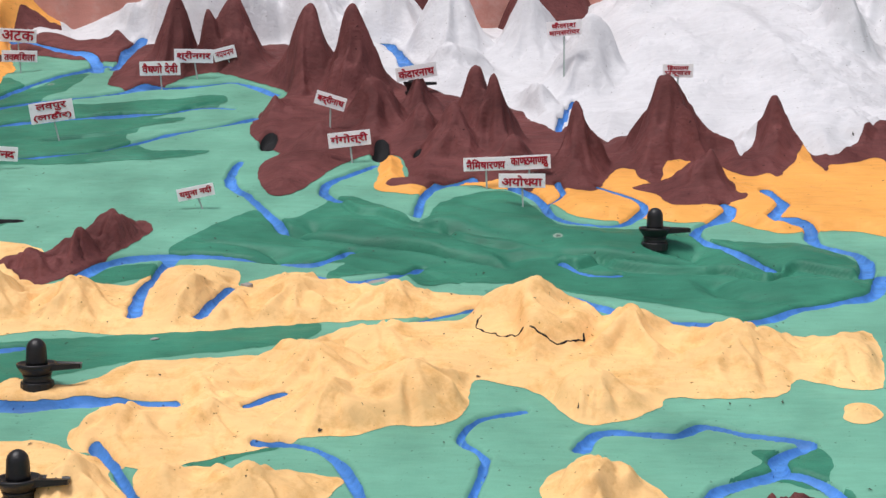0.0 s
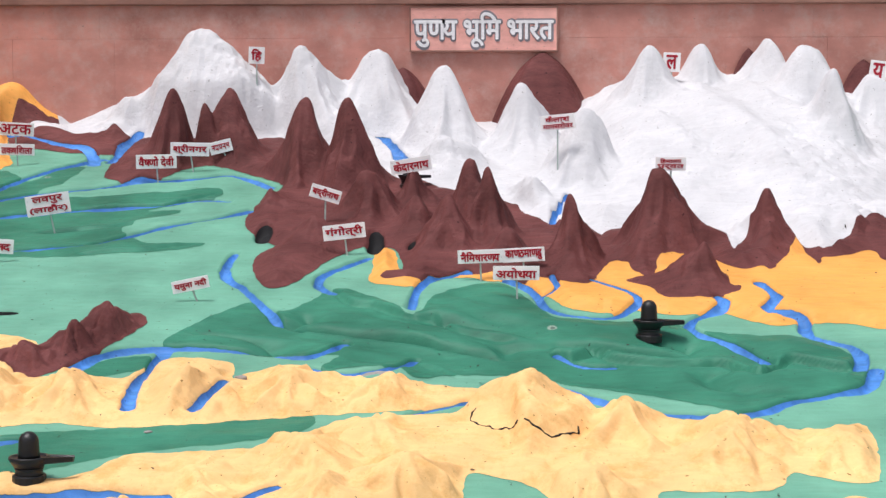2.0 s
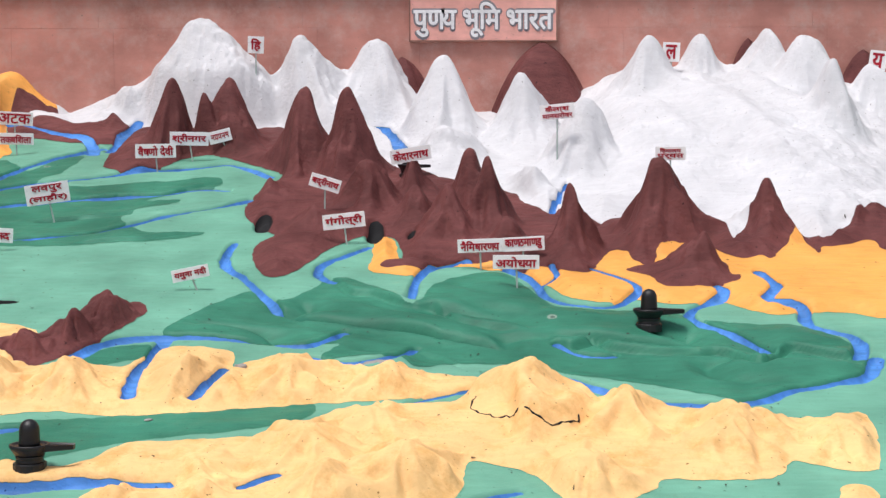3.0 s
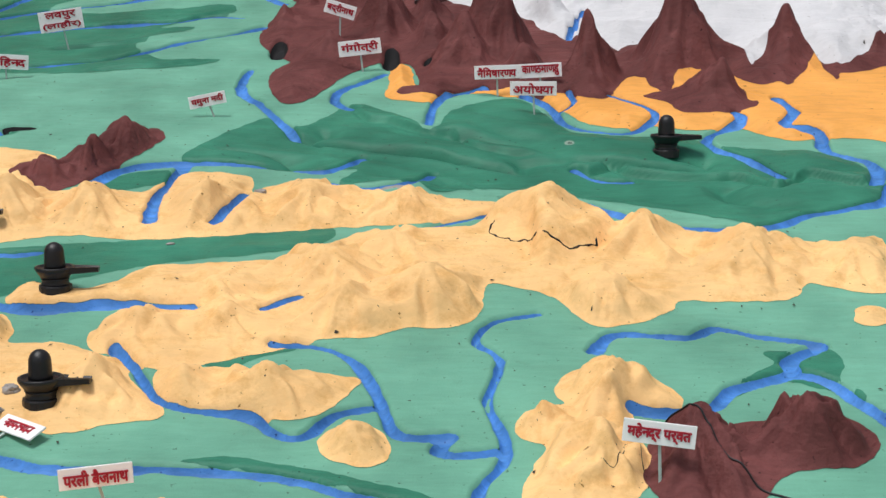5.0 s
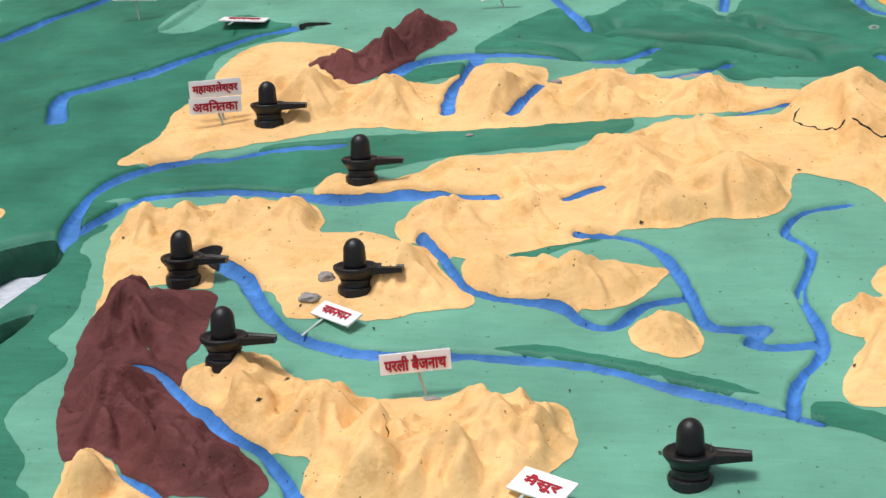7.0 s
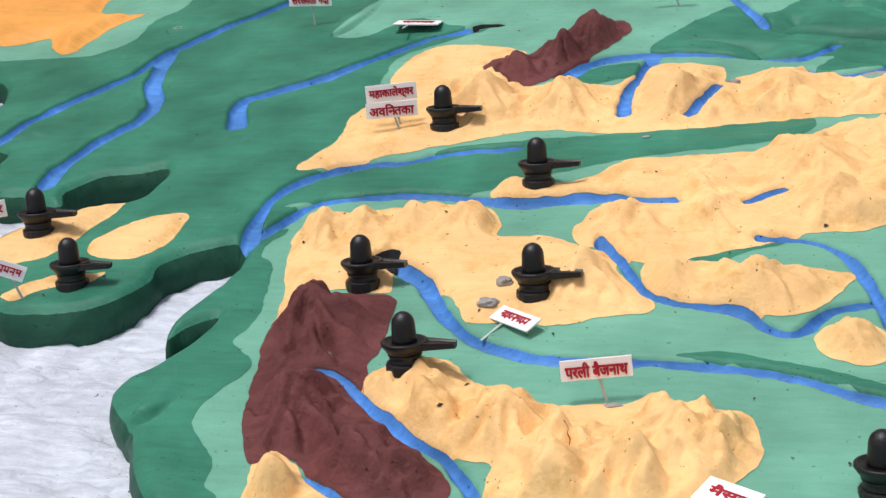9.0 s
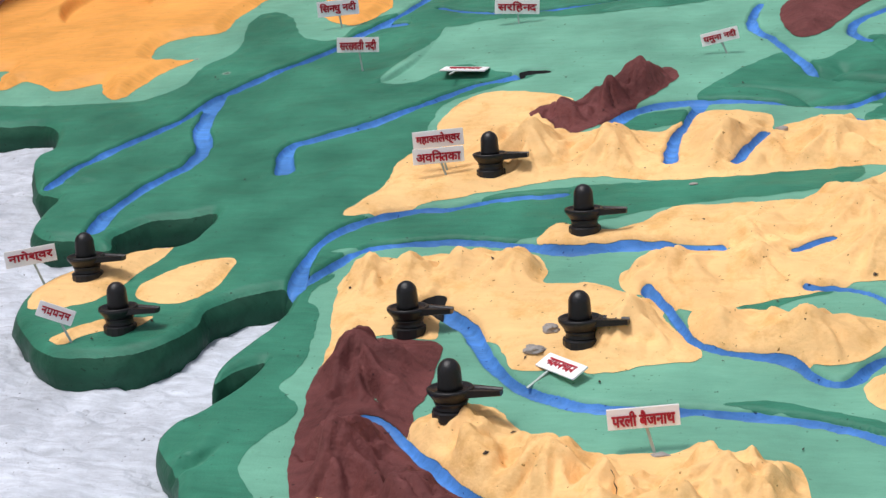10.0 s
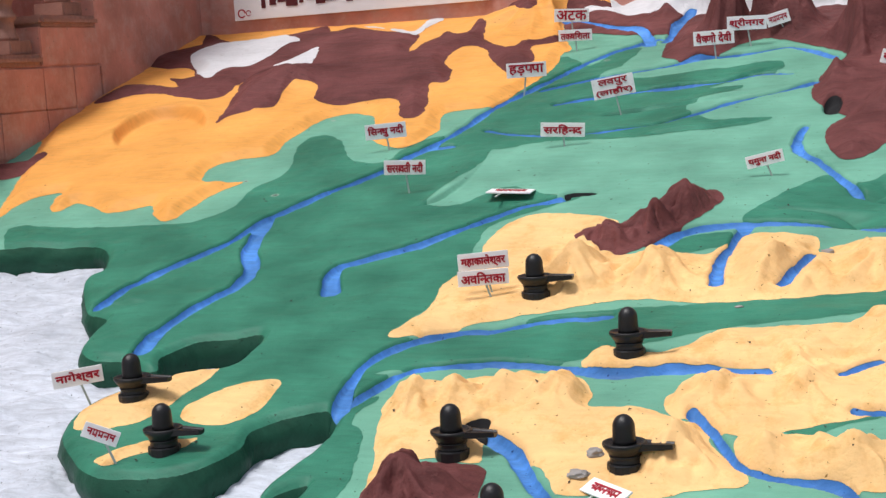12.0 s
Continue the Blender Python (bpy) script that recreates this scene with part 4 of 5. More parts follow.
# folds pressed into the lowlands, running east
plain = np.full(H.shape, 1.0)
for w, sd, mat, *_ in OUTLINES:
    if mat is DARKG:
        plain[w] = np.minimum(plain[w], sd)
east = ease((GX + 2.6) / 1.2) * ease((GY - 10.6) / 0.5)
sweep = fbm(GX * 0.22 + 0.4, GY + 0.30 * GX + 0.1 * np.sin(GX * 1.3), 0.34, 61, 2)
crease = (1 - ease(np.abs(sweep) / (0.42 + 0.14 * value_noise(GX, GY, 0.5, 64)))) * ease(0.75 + 0.9 * value_noise(GX, GY, 0.8, 65))
H += ease((0.02 - plain) / 0.25) * (1 - ease(bumps / 0.02)) * (east * (0.05 * sweep - 0.06 * crease - 0.05 * crease ** 5) + 0.012 * fbm(GX * 0.6, GY, 0.4, 66, 3))
H += high * (0.35 + 0.65 * rugged) * (0.022 * fbm(GX, GY, 0.2, 31, 3) + 0.007 * fbm(GX, GY, 0.05, 35, 2))
maroon = np.full(H.shape, 1.0)
for w, sd, mat, *_ in OUTLINES:
    if mat is BROWN:
        maroon[w] = np.minimum(maroon[w], sd)
lumps = fbm(GX, GY, 0.42, 91, 3)
H += rugged * ease(-maroon / 0.2) * (0.035 + 0.03 * ease(bumps / 0.15)) * np.abs(lumps)
H += ease(-snowy / 0.2) * (0.03 * np.abs(fbm(GX, GY, 0.5, 95, 3)) + 0.005 * fbm(GX, GY, 0.11, 97, 2))
H += rugged * ease(-maroon / 0.08) * ease(bumps / 0.15) * (0.026 * fbm(GX, GY, 0.10, 81, 2) - 0.03 * ease((fbm(GX, GY, 0.12, 85, 1) - 0.45) / 0.3))
# pleats pressed into the flanks while the cement was wet
pleats = np.zeros_like(H)
for k, (px, py, h, r, deep, n) in enumerate([(*q, 0.10, 7 + i % 3) for i, q in enumerate(DRAPED_HILLS)] + [(*q, 0.028 if q[1] > 7.4 else 0.055, 6 + i % 4) for i, q in enumerate(HILLS)]):
    w = window(px - 2.4 * r, px + 2.4 * r, py - 2.4 * r, py + 2.4 * r)
    dx = GX[w] - px + 0.16 * r * fbm(GX[w], GY[w], 0.5 * r, 140 + k, 2)
    dy = GY[w] - py + 0.16 * r * fbm(GX[w], GY[w], 0.5 * r, 190 + k, 2)
    q = np.hypot(dx, dy) / r
    turn = np.arctan2(dx, -dy)
    fold = (1 - np.abs(np.sin(0.5 * n * turn + 0.9 * np.sin(turn * 1.0 + k) + 0.5 * np.sin(2 * turn + 2.3 * k)))) ** 1.7 * (0.65 + 0.5 * np.sin(3 * turn + 1.7 * k))
    pleats[w] = np.minimum(pleats[w], -deep * min(1.2, r / 0.28) * fold * ease(q * 4) * ease((2.3 - q) * 0.8))
H += pleats * ease(-rocky / 0.1) * ease(near_water / 0.1)
rx, ry, rr = CRATER
turn = math.atan2(rx + 0.44, ry)
across = (GX - rx) * math.cos(turn) - (GY - ry) * math.sin(turn)
beyond = (GX - rx) * math.sin(turn) + (GY - ry) * math.cos(turn)
ring = np.hypot(across, 0.62 * beyond) / rr
H += (0.05 * ease((1.45 - ring) / 0.5) - 0.15 * ease((1.0 - ring) / 0.16)) * ease(beyond / 0.7 + 0.65)
# steps and creases pressed along the lowland folds
for k, (drop, course) in enumerate(LEDGES):
    line = spline(course, False, 6)
    line = line + np.stack([0 * line[:, 0], 0.025 * fbm(line[:, 0], line[:, 1], 0.3, 300 + k, 2)], 1)
    lo, hi = line.min(0) - 0.6, line.max(0) + 0.6
    w = window(lo[0], hi[0], lo[1], hi[1])
    d, _ = away(GX[w], GY[w], line, False)
    order = np.argsort(line[:, 0])
    over = GY[w] - np.interp(GX[w], line[order, 0], line[order, 1])
    ends = ease((GX[w] - line[:, 0].min() + 0.03) / 0.22) * ease((line[:, 0].max() + 0.03 - GX[w]) / 0.22)
    ends = ends * (0.85 + 0.35 * value_noise(GX[w], GY[w], 0.35, 330 + k))
    side = np.where(over > 0, d, -d)
    up = np.exp(-np.maximum(side, 0) / 0.12) * ease(side / 0.035 + 0.5) - 0.9 * np.exp(-((side + 0.026) / 0.024) ** 2)
    H[w] += drop * ends * up * (d < 0.6) * ease(near_water[w] / 0.04)
# river beds
H -= 0.066 * ease((0.016 - near_water) / 0.04)
PITS = []
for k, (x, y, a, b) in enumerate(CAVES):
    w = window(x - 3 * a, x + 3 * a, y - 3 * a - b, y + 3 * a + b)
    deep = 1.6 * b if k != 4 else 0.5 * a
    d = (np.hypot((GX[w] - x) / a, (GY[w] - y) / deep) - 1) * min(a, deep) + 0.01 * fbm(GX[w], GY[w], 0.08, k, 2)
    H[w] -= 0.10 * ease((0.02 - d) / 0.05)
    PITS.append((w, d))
# worn rim of the coast
H -= 0.05 * np.clip(1 + LAND / 0.07, 0, 1) ** 2


def sheet(name, w, sd, lift, mat, parent, label=""):
    """The part of the relief inside an outline, cut cleanly along it."""
    gx, gy, gz = GX[w], GY[w], H[w] + lift
    nj, ni = gx.shape
    ids = np.arange(nj * ni).reshape(nj, ni)
    a, b, c, d = ids[:-1, :-1].ravel(), ids[:-1, 1:].ravel(), ids[1:, 1:].ravel(), ids[1:, :-1].ravel()
    tri = np.concatenate([np.stack([a, b, c], 1), np.stack([a, c, d], 1)])
    s = sd.ravel()
    neg = (s[tri] < 0).sum(1)
    keep = tri[neg == 3]
    co = np.stack([gx.ravel(), gy.ravel(), gz.ravel()], 1)
    extra, cut, faces = [], {}, []

    def between(i, j):
        key = (i, j) if i < j else (j, i)
        if key not in cut:
            f = s[i] / (s[i] - s[j])
            cut[key] = len(co) + len(extra)
            extra.append(co[i] + f * (co[j] - co[i]))
        return cut[key]

    for t in tri[(neg > 0) & (neg < 3)].tolist():
        poly = []
        for i, j in ((t[0], t[1]), (t[1], t[2]), (t[2], t[0])):
            if s[i] < 0:
                poly.append(i)
            if (s[i] < 0) != (s[j] < 0):
                poly.append(between(i, j))
        for k in range(1, len(poly) - 1):
            faces.append((poly[0], poly[k], poly[k + 1]))
    allco = np.concatenate([co, np.array(extra).reshape(-1, 3)])
    allf = np.concatenate([keep, np.array(faces, int).reshape(-1, 3)])
    if not len(allf):
        return None
    used, inv = np.unique(allf, return_inverse=True)
    allco, allf = allco[used], inv.reshape(-1, 3)
    me = bpy.data.meshes.new(name)
    me.vertices.add(len(allco))
    me.vertices.foreach_set("co", allco.astype(np.float32).ravel())
    me.loops.add(3 * len(allf))
    me.loops.foreach_set("vertex_index", allf.astype(np.int32).ravel())
    me.polygons.add(len(allf))
    me.polygons.foreach_set("loop_start", np.arange(0, 3 * len(allf), 3, dtype=np.int32))
    me.update(calc_edges=True)
    me.validate()
    me.materials.append(mat)
    me.shade_smooth()
    ob = new(name, me)
    ob.parent = parent
    return tagged(ob, label)


def height(x, y):
    i, j = np.clip((x - XS[0]) / D, 0, len(XS) - 1.01), np.clip((y - YS[0]) / D, 0, len(YS) - 1.01)
    i0, j0 = int(i), int(j)
    u, v = i - i0, j - j0
    return float((H[j0, i0] * (1 - u) + H[j0, i0 + 1] * u) * (1 - v) + (H[j0 + 1, i0] * (1 - u) + H[j0 + 1, i0 + 1] * u) * v)


relief = tagged(new("relief_map"), "painted cement relief map sloping up to a red wall", "relief map", kind="structure")
covered = np.full(H.shape, 1.0)
for w, sd, *_ in OUTLINES:
    covered[w] = np.minimum(covered[w], sd)
whole = (slice(None), slice(None))
# rough cement core under the paint
step = 3
cz = H[::step, ::step].copy()
for a in (-1, 0, 1):
    for b in (-1, 0, 1):
        cz = np.minimum(cz, np.roll(H, (a * step, b * step), (0, 1))[::step, ::step])
cx, cy, cl = GX[::step, ::step], GY[::step, ::step], LAND[::step, ::step]
nj, ni = cx.shape
ids = np.arange(nj * ni).reshape(nj, ni)
inner = (np.maximum(np.maximum(cl[:-1, :-1], cl[1:, 1:]), np.maximum(cl[1:, :-1], cl[:-1, 1:])) < -0.06).ravel()
quads = np.stack([ids[:-1, :-1].ravel(), ids[:-1, 1:].ravel(), ids[1:, 1:].ravel(), ids[1:, :-1].ravel()], 1)[inner]
link("core", np.stack([cx.ravel(), cy.ravel(), cz.ravel() - 0.004], 1), quads.tolist(), MINT, relief)
dry = -near_water
sheet("land", whole, np.maximum(np.maximum(LAND, dry), -covered - 3 * D), 0.0, MINT, relief, "mint green painted plain")
done = np.full(H.shape, 1.0)
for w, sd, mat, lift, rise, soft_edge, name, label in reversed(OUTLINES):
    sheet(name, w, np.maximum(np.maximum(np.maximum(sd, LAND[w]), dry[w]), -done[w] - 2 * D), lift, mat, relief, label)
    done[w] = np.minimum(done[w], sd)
for k, (w, d) in enumerate(STREAMS):
    sheet("river", w, np.maximum(d, LAND[w]), 0.0007 * (k % 4), BLUE, relief, "bright blue painted river bed")

# a near-black sheet over each shallow dent paints in the shade of a hole
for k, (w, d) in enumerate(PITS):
    sheet("cave_mouth", w, d, 0.010, RECESS_SHADE, relief, "shallow dent in the painted cement, coloured near-black for a hole's shade")

# cliff along the coast, its shade put into the darkened green
verts, faces = [], []
shore = coast_line[: len(spline(COAST, False, 4)) + 1]
shore = np.concatenate([[(-10.4, 11.46), (-9.4, 11.5)], shore])
dense = np.concatenate([np.linspace(a, b, 6, endpoint=False) for a, b in zip(shore, shore[1:])])
tang = np.gradient(dense, axis=0)
norm = np.stack([tang[:, 1], -tang[:, 0]], 1) / (np.linalg.norm(tang, axis=1)[:, None] + 1e-9)
mid = dense + 0.02 * norm
flip = -1 if away(mid[:, 0], mid[:, 1], coast_line, True)[1].mean() > 0.5 else 1
rows = 7
for k, ((x, y), n) in enumerate(zip(dense, norm * flip)):
    top, low = height(x, y) + 0.004, SLOPE[0] + SLOPE[1] * y + SLOPE[2] * x - 0.36
    for r in range(rows):
        f = r / (rows - 1)
        out = 0.03 * math.sin(math.pi * min(1, f * 1.6)) + 0.015 * float(fbm(np.array(x * 2.0 + f), np.array(y * 2.0), 0.3, 5, 2)) * ease(f * 4)
        verts.append((x + n[0] * out, y + n[1] * out, top + (low - top) * f))
    if k:
        for r in range(rows - 1):
            q = k * rows + r
            faces.append((q, q - rows, q - rows + 1, q + 1))
link("cliff", verts, faces, CLIFF_SHADED, relief, True, "moulded sea cliff in lowland green darkened for shade")

# the sea: a lower sheet, roughly trowelled
sx, sy = np.meshgrid(np.arange(-10.4, -3.2, 0.02), np.arange(5.0, 11.9, 0.02))
sz = SLOPE[0] + SLOPE[1] * sy + SLOPE[2] * sx - 0.27 + 0.05 * np.abs(fbm(sx * 0.3, sy + 0.1 * sx, 0.16, 41, 3)) + 0.02 * fbm(sx, sy, 0.5, 44, 2) + 0.006 * fbm(sx, sy, 0.07, 47, 2)
sz -= 0.045 * (1 - ease(np.abs(fbm(sx * 0.16 + 0.3, sy + 0.22 * sx, 0.17, 51, 2)) / 0.10)) * ease(0.4 + 1.2 * value_noise(sx, sy, 0.6, 53))
sz -= 0.02 * (1 - ease(np.abs(fbm(sx * 0.25, sy - 0.1 * sx, 0.09, 57, 2)) / 0.12)) * ease(0.3 + 1.3 * value_noise(sx, sy, 0.4, 59))
nj, ni = sx.shape
idx = np.arange(nj * ni).reshape(nj, ni)
quads = np.stack([idx[:-1, :-1].ravel(), idx[:-1, 1:].ravel(), idx[1:, 1:].ravel(), idx[1:, :-1].ravel()], 1)
tagged(link("sea", np.stack([sx.ravel(), sy.ravel(), sz.ravel()], 1), quads.tolist(), SEAM), "white washed sea with trowelled ripples", "sea", kind="structure")

# maroon peaks that stand against the wall
for k, (px, py, h, r) in enumerate(FAR_PEAKS):
    bm = bmesh.new()
    n, m = 40, 14
    rings = []
    for j in range(m + 1):
        q = j / m
        ring = []
        for i in range(n):
            a = math.pi + math.pi * i / (n - 1)
            rr = r * q * (1 + 0.08 * math.sin(5 * a + k))
            ring.append(bm.verts.new((px + rr * math.cos(a) * 1.05, 18.47 + 0.75 * rr * math.sin(a), SLOPE[0] + SLOPE[1] * 18.3 + h * (1 - 0.75 * q ** 2.3 - 0.25 * q) - 0.05 + 0.02 * math.sin(7 * a + 3 * k) * q * (1 - q))))
        rings.append(ring)
    for a, b in zip(rings, rings[1:]):
        for i in range(n - 1):
            bm.faces.new((a[i], a[i + 1], b[i + 1], b[i]))
    bmesh.ops.remove_doubles(bm, verts=bm.verts, dist=0.0005)
    part("wall_peak", bm, BROWN, relief, "maroon brown peak against the wall", smooth=True)

# ---- walls and ground ----
ground = tagged(part("ground", block(-60, 60, -40, 60, -0.3, -0.02), FLOOR), "grey cement courtyard ground", "ground", kind="structure")
wall_north = tagged(part("wall_north", block(-10.7, 9, 18.56, 18.9, -0.02, 5.6), STONE), "red painted stone wall with flush slabs", "wall", kind="structure")
coping = tagged(part("trim", block(-10.7, 9, 18.44, 18.95, 5.6, 5.72, 0.012), COPING), "projecting stone coping on the wall", "trim", kind="structure")
upper = tagged(part("wall_upper", block(-10.7, 9, 18.6, 18.9, 5.72, 8.0), COPING), "pale red wall over the coping", "wall", kind="structure")
wide = 1.24
for i in range(16):
    for j, (z0, z1) in enumerate(((3.2, 5.2), (5.2, 5.6))):
        x0 = -10.35 + i * wide + (0.0 if j == 1 else 0.18)
        part("slab", block(x0 + 0.0006, x0 + wide - 0.0006, 18.5 + 0.001 * ((i * 7 + j * 3) % 3), 18.57, z0 + 0.0005, z1 - 0.0005, 0.0012), STONE, wall_north)

# the west wall steps up towards the corner, with turned stone balusters on its ledges
wall_west = tagged(part("wall_west", block(-10.9, -10.36, 6, 18.56, -0.02, 3.9), STONE), "red stone side wall beside the map", "wall", kind="structure")
tagged(part("wall_corner", block(-10.9, -10.36, 15.89, 18.56, 3.9, 8.0), STONE), "red stone wall end in the corner", "wall", kind="structure")
tagged(part("wall_behind", block(-12.2, -11.9, 6, 18.56, -0.02, 8.0), STONE), "red stone wall behind the ledges", "wall", kind="structure")
for y0, y1, top in ((9.0, 14.68, 4.03), (14.68, 15.88, 4.47)):
    if top > 4.1:
        part("plinth", block(-10.9, -10.34, y0 + 0.01, y1, 3.9, top - 0.13, 0.012), STONE, wall_west)
    part("moulding", block(-10.95, -10.29, y0, y1, top - 0.13, top, 0.045), COPING, wall_west, "rounded stone moulding")
n = 0
for y0, y1 in ((12.9, 13.8), (13.8, 14.68), (14.68, 15.3), (15.3, 15.88), (15.9, 16.9)):
    for z0, z1 in ((2.0, 2.9), (2.9, 3.4), (3.4, 3.88)):
        n += 1
        part("slab", block(-10.36, -10.335 + 0.004 * (n % 3), y0 + 0.004, y1 - 0.004, z0 + 0.004, z1 - 0.004, 0.008), STONE, wall_west)


def baluster(y, z):
    thing = tagged(new("stone_baluster"), "weathered red stone baluster on a wall ledge", "baluster", "balusters on the ledges")
    thing.matrix_world = pose(-10.6, y, z)
    part("plinth", block(-0.2, 0.2, -0.2, 0.2, 0, 0.16, 0.012), COPING, thing)
    prof = [(0.15, 0.16), (0.155, 0.20), (0.13, 0.24), (0.115, 0.33), (0.12, 0.38), (0.15, 0.41), (0.15, 0.44), (0.12, 0.47), (0.105, 0.54), (0.12, 0.60), (0.15, 0.63), (0.15, 0.66), (0.12, 0.70), (0.10, 0.85), (0.13, 1.0)]
    part("shaft", lathe(prof, 24), COPING, thing, smooth=True)
    part("cap", block(-0.19, 0.19, -0.19, 0.19, 1.0, 1.1, 0.012), COPING, thing)
    return thing


baluster(14.4, 4.03)
baluster(15.5, 4.47)
baluster(13.2, 4.03)

# ---- things on the map ----


def lettering(name, text, width, tall, mat, parent, place, depth=0.003, label="", fatten=0.0):
    """Writing cut as a thin mesh and fitted into a box of the given size."""
    cu = bpy.data.curves.new(name, "FONT")
    body, tight = "", []
    for k, c in enumerate(text):  # the short i stands before its letter; half letters close up on the next one
        half = k + 1 < len(text) and text[k + 1] == "\u094d" and k + 2 < len(text) and c not in "रतशद" and text[k + 2] != "र"
        if c == "\u094d" and k and text[k - 1] not in "रतशद" and text[k + 1] != "र":
            continue
        if c == "\u093f":
            at = len(body) - 1
            while at > 0 and (tight[at - 1] or body[at - 1] == "\u094d"):
                at -= 1 if tight[at - 1] else 2
            body, tight = body[:at] + c + body[at:], tight[:at] + [False] + tight[at:]
            continue
        body, tight = body + c, tight + [half]
    text = body
    cu.body, cu.align_x, cu.align_y, cu.extrude, cu.resolution_u = text, "CENTER", "CENTER", depth, 2
    for fmt, close in zip(cu.body_format, tight):
        if close:
            fmt.kerning = -6.0
    tmp = bpy.data.objects.new(name, cu)
    scene.collection.objects.link(tmp)
    me = bpy.data.meshes.new_from_object(tmp.evaluated_get(bpy.context.evaluated_depsgraph_get()))
    bpy.data.objects.remove(tmp)
    bpy.data.curves.remove(cu)
    co = np.empty(len(me.vertices) * 3, np.float32)
    me.vertices.foreach_get("co", co)
    co = co.reshape(-1, 3)
    lo, hi = co.min(0), co.max(0)
    k = np.array([width / (hi[0] - lo[0]), tall / (hi[1] - lo[1])])
    co[:, :2] = (co[:, :2] - (lo[:2] + hi[:2]) / 2) * k
    co[:, 2] *= 1.0
    me.vertices.foreach_set("co", co.ravel())
    me.update()
    if fatten:
        bm = bmesh.new()
        for k, (a, b) in enumerate(((0, 0), (1, 0), (-1, 0), (0, 1), (0, -1), (0.7, 0.7), (-0.7, 0.7), (0.7, -0.7), (-0.7, -0.7))):
            at = len(bm.verts)
            bm.from_mesh(me)
            bm.verts.ensure_lookup_table()
            bmesh.ops.translate(bm, verts=bm.verts[at:], vec=(a * fatten * tall, b * fatten * tall, 0.0003 * k))
        bm.to_mesh(me)
        bm.free()
    me.name = name
    me.materials.clear()
    me.materials.append(mat)
    ob = new(name, me)
    ob.parent = parent
    ob.matrix_local = place
    return tagged(ob, label)


def bars(width, tall, mat, parent, place, count=5):
    """Writing that cannot be read: uneven blocks hung from one headline."""
    bm = bmesh.new()
    boxes = [(-width / 2, width / 2, 0.30 * tall, 0.46 * tall)]
    for k in range(count):
        x, pitch = -width / 2 + width * (k + 0.5) / count, width / count
        boxes.append((x + 0.12 * pitch, x + 0.34 * pitch, -tall / 2 * (0.8 + 0.2 * (k % 2)), 0.32 * tall))
        low = -tall / 2 * (0.2 + 0.5 * ((k * 3) % 4) / 3)
        boxes.append((x - 0.42 * pitch, x + 0.14 * pitch, low, low + 0.22 * tall))
        if k % 3:
            boxes.append((x - 0.40 * pitch, x - 0.22 * pitch, low, 0.32 * tall))
    for k, (x0, x1, y0, y1) in enumerate(boxes):
        sub = block(x0, x1, y0, y1, -0.002, 0.002 + 0.0002 * (k % 5))
        tmp = bpy.data.meshes.new("bar")
        sub.to_mesh(tmp)
        sub.free()
        bm.from_mesh(tmp)
        bpy.data.meshes.remove(tmp)
    ob = part("lettering", bm, mat, parent, "unreadable dark red writing")
    ob.matrix_local = place
    return ob


def sign(text, x, y, up, w, h, lean, shift):
    """A small name board on a thin post, facing the viewers in the south."""
    z = height(x, y)
    base = SLOPE[0] + SLOPE[1] * y + SLOPE[2] * x
    up = max(up - (z - base), h * 0.75)
    readable = text != "#"
    words = text.replace("|", " ")
    label = f"white name board with dark red lettering {words}" if readable else "white name board with unreadable dark red writing"
    thing = tagged(new("name_sign"), label, "sign", "name boards on the map")
    face = math.degrees(math.atan2(x + 0.2, y)) * -1
    thing.matrix_world = pose(x, y, z, 0, 0, face)
    lean_m = Matrix.Rotation(radians(-lean), 4, "Y")
    top = Matrix.Translation((shift, 0, up)) @ lean_m
    board = part("board", block(-w / 2, w / 2, -0.006, 0.006, -h / 2, h / 2, 0.002), BOARD, thing)
    board.matrix_local = top
    bm = bmesh.new()
    foot, head = Vector((0, 0.012, -0.04)), Vector((shift, 0.012, up))
    side = Vector((0.008, 0, 0))
    deep = Vector((0, 0.004, 0))
    vs = [bm.verts.new(q + a * side + b * deep) for q in (foot, head) for a, b in ((-1, -1), (1, -1), (1, 1), (-1, 1))]
    for q in ((0, 1, 5, 4), (1, 2, 6, 5), (2, 3, 7, 6), (3, 0, 4, 7), (4, 5, 6, 7), (3, 2, 1, 0)):
        bm.faces.new([vs[k] for k in q])
    part("post", bm, POST, thing, "thin clear post")
    flat = top @ Matrix.Translation((0, -0.008, 0)) @ Matrix.Rotation(radians(90), 4, "X")
    if not readable:
        bars(w * 0.8, h * 0.5, RED, thing, flat)
    else:
        rows = text.split("|")
        for k, row in enumerate(rows):
            tall = h * (0.70 if len(rows) == 1 else 0.38)
            off = 0 if len(rows) == 1 else h * (0.22 - 0.44 * k)
            wide = w * (0.86 if len(row) > 2 else 0.6) * (1 if len(rows) == 1 or k == 1 else 0.8)
            lettering("lettering", row, wide, tall, RED, thing, flat @ Matrix.Translation((0, off, 0)), 0.0015, fatten=0.035)
    return thing


for row in SIGNS:
    sign(*row)


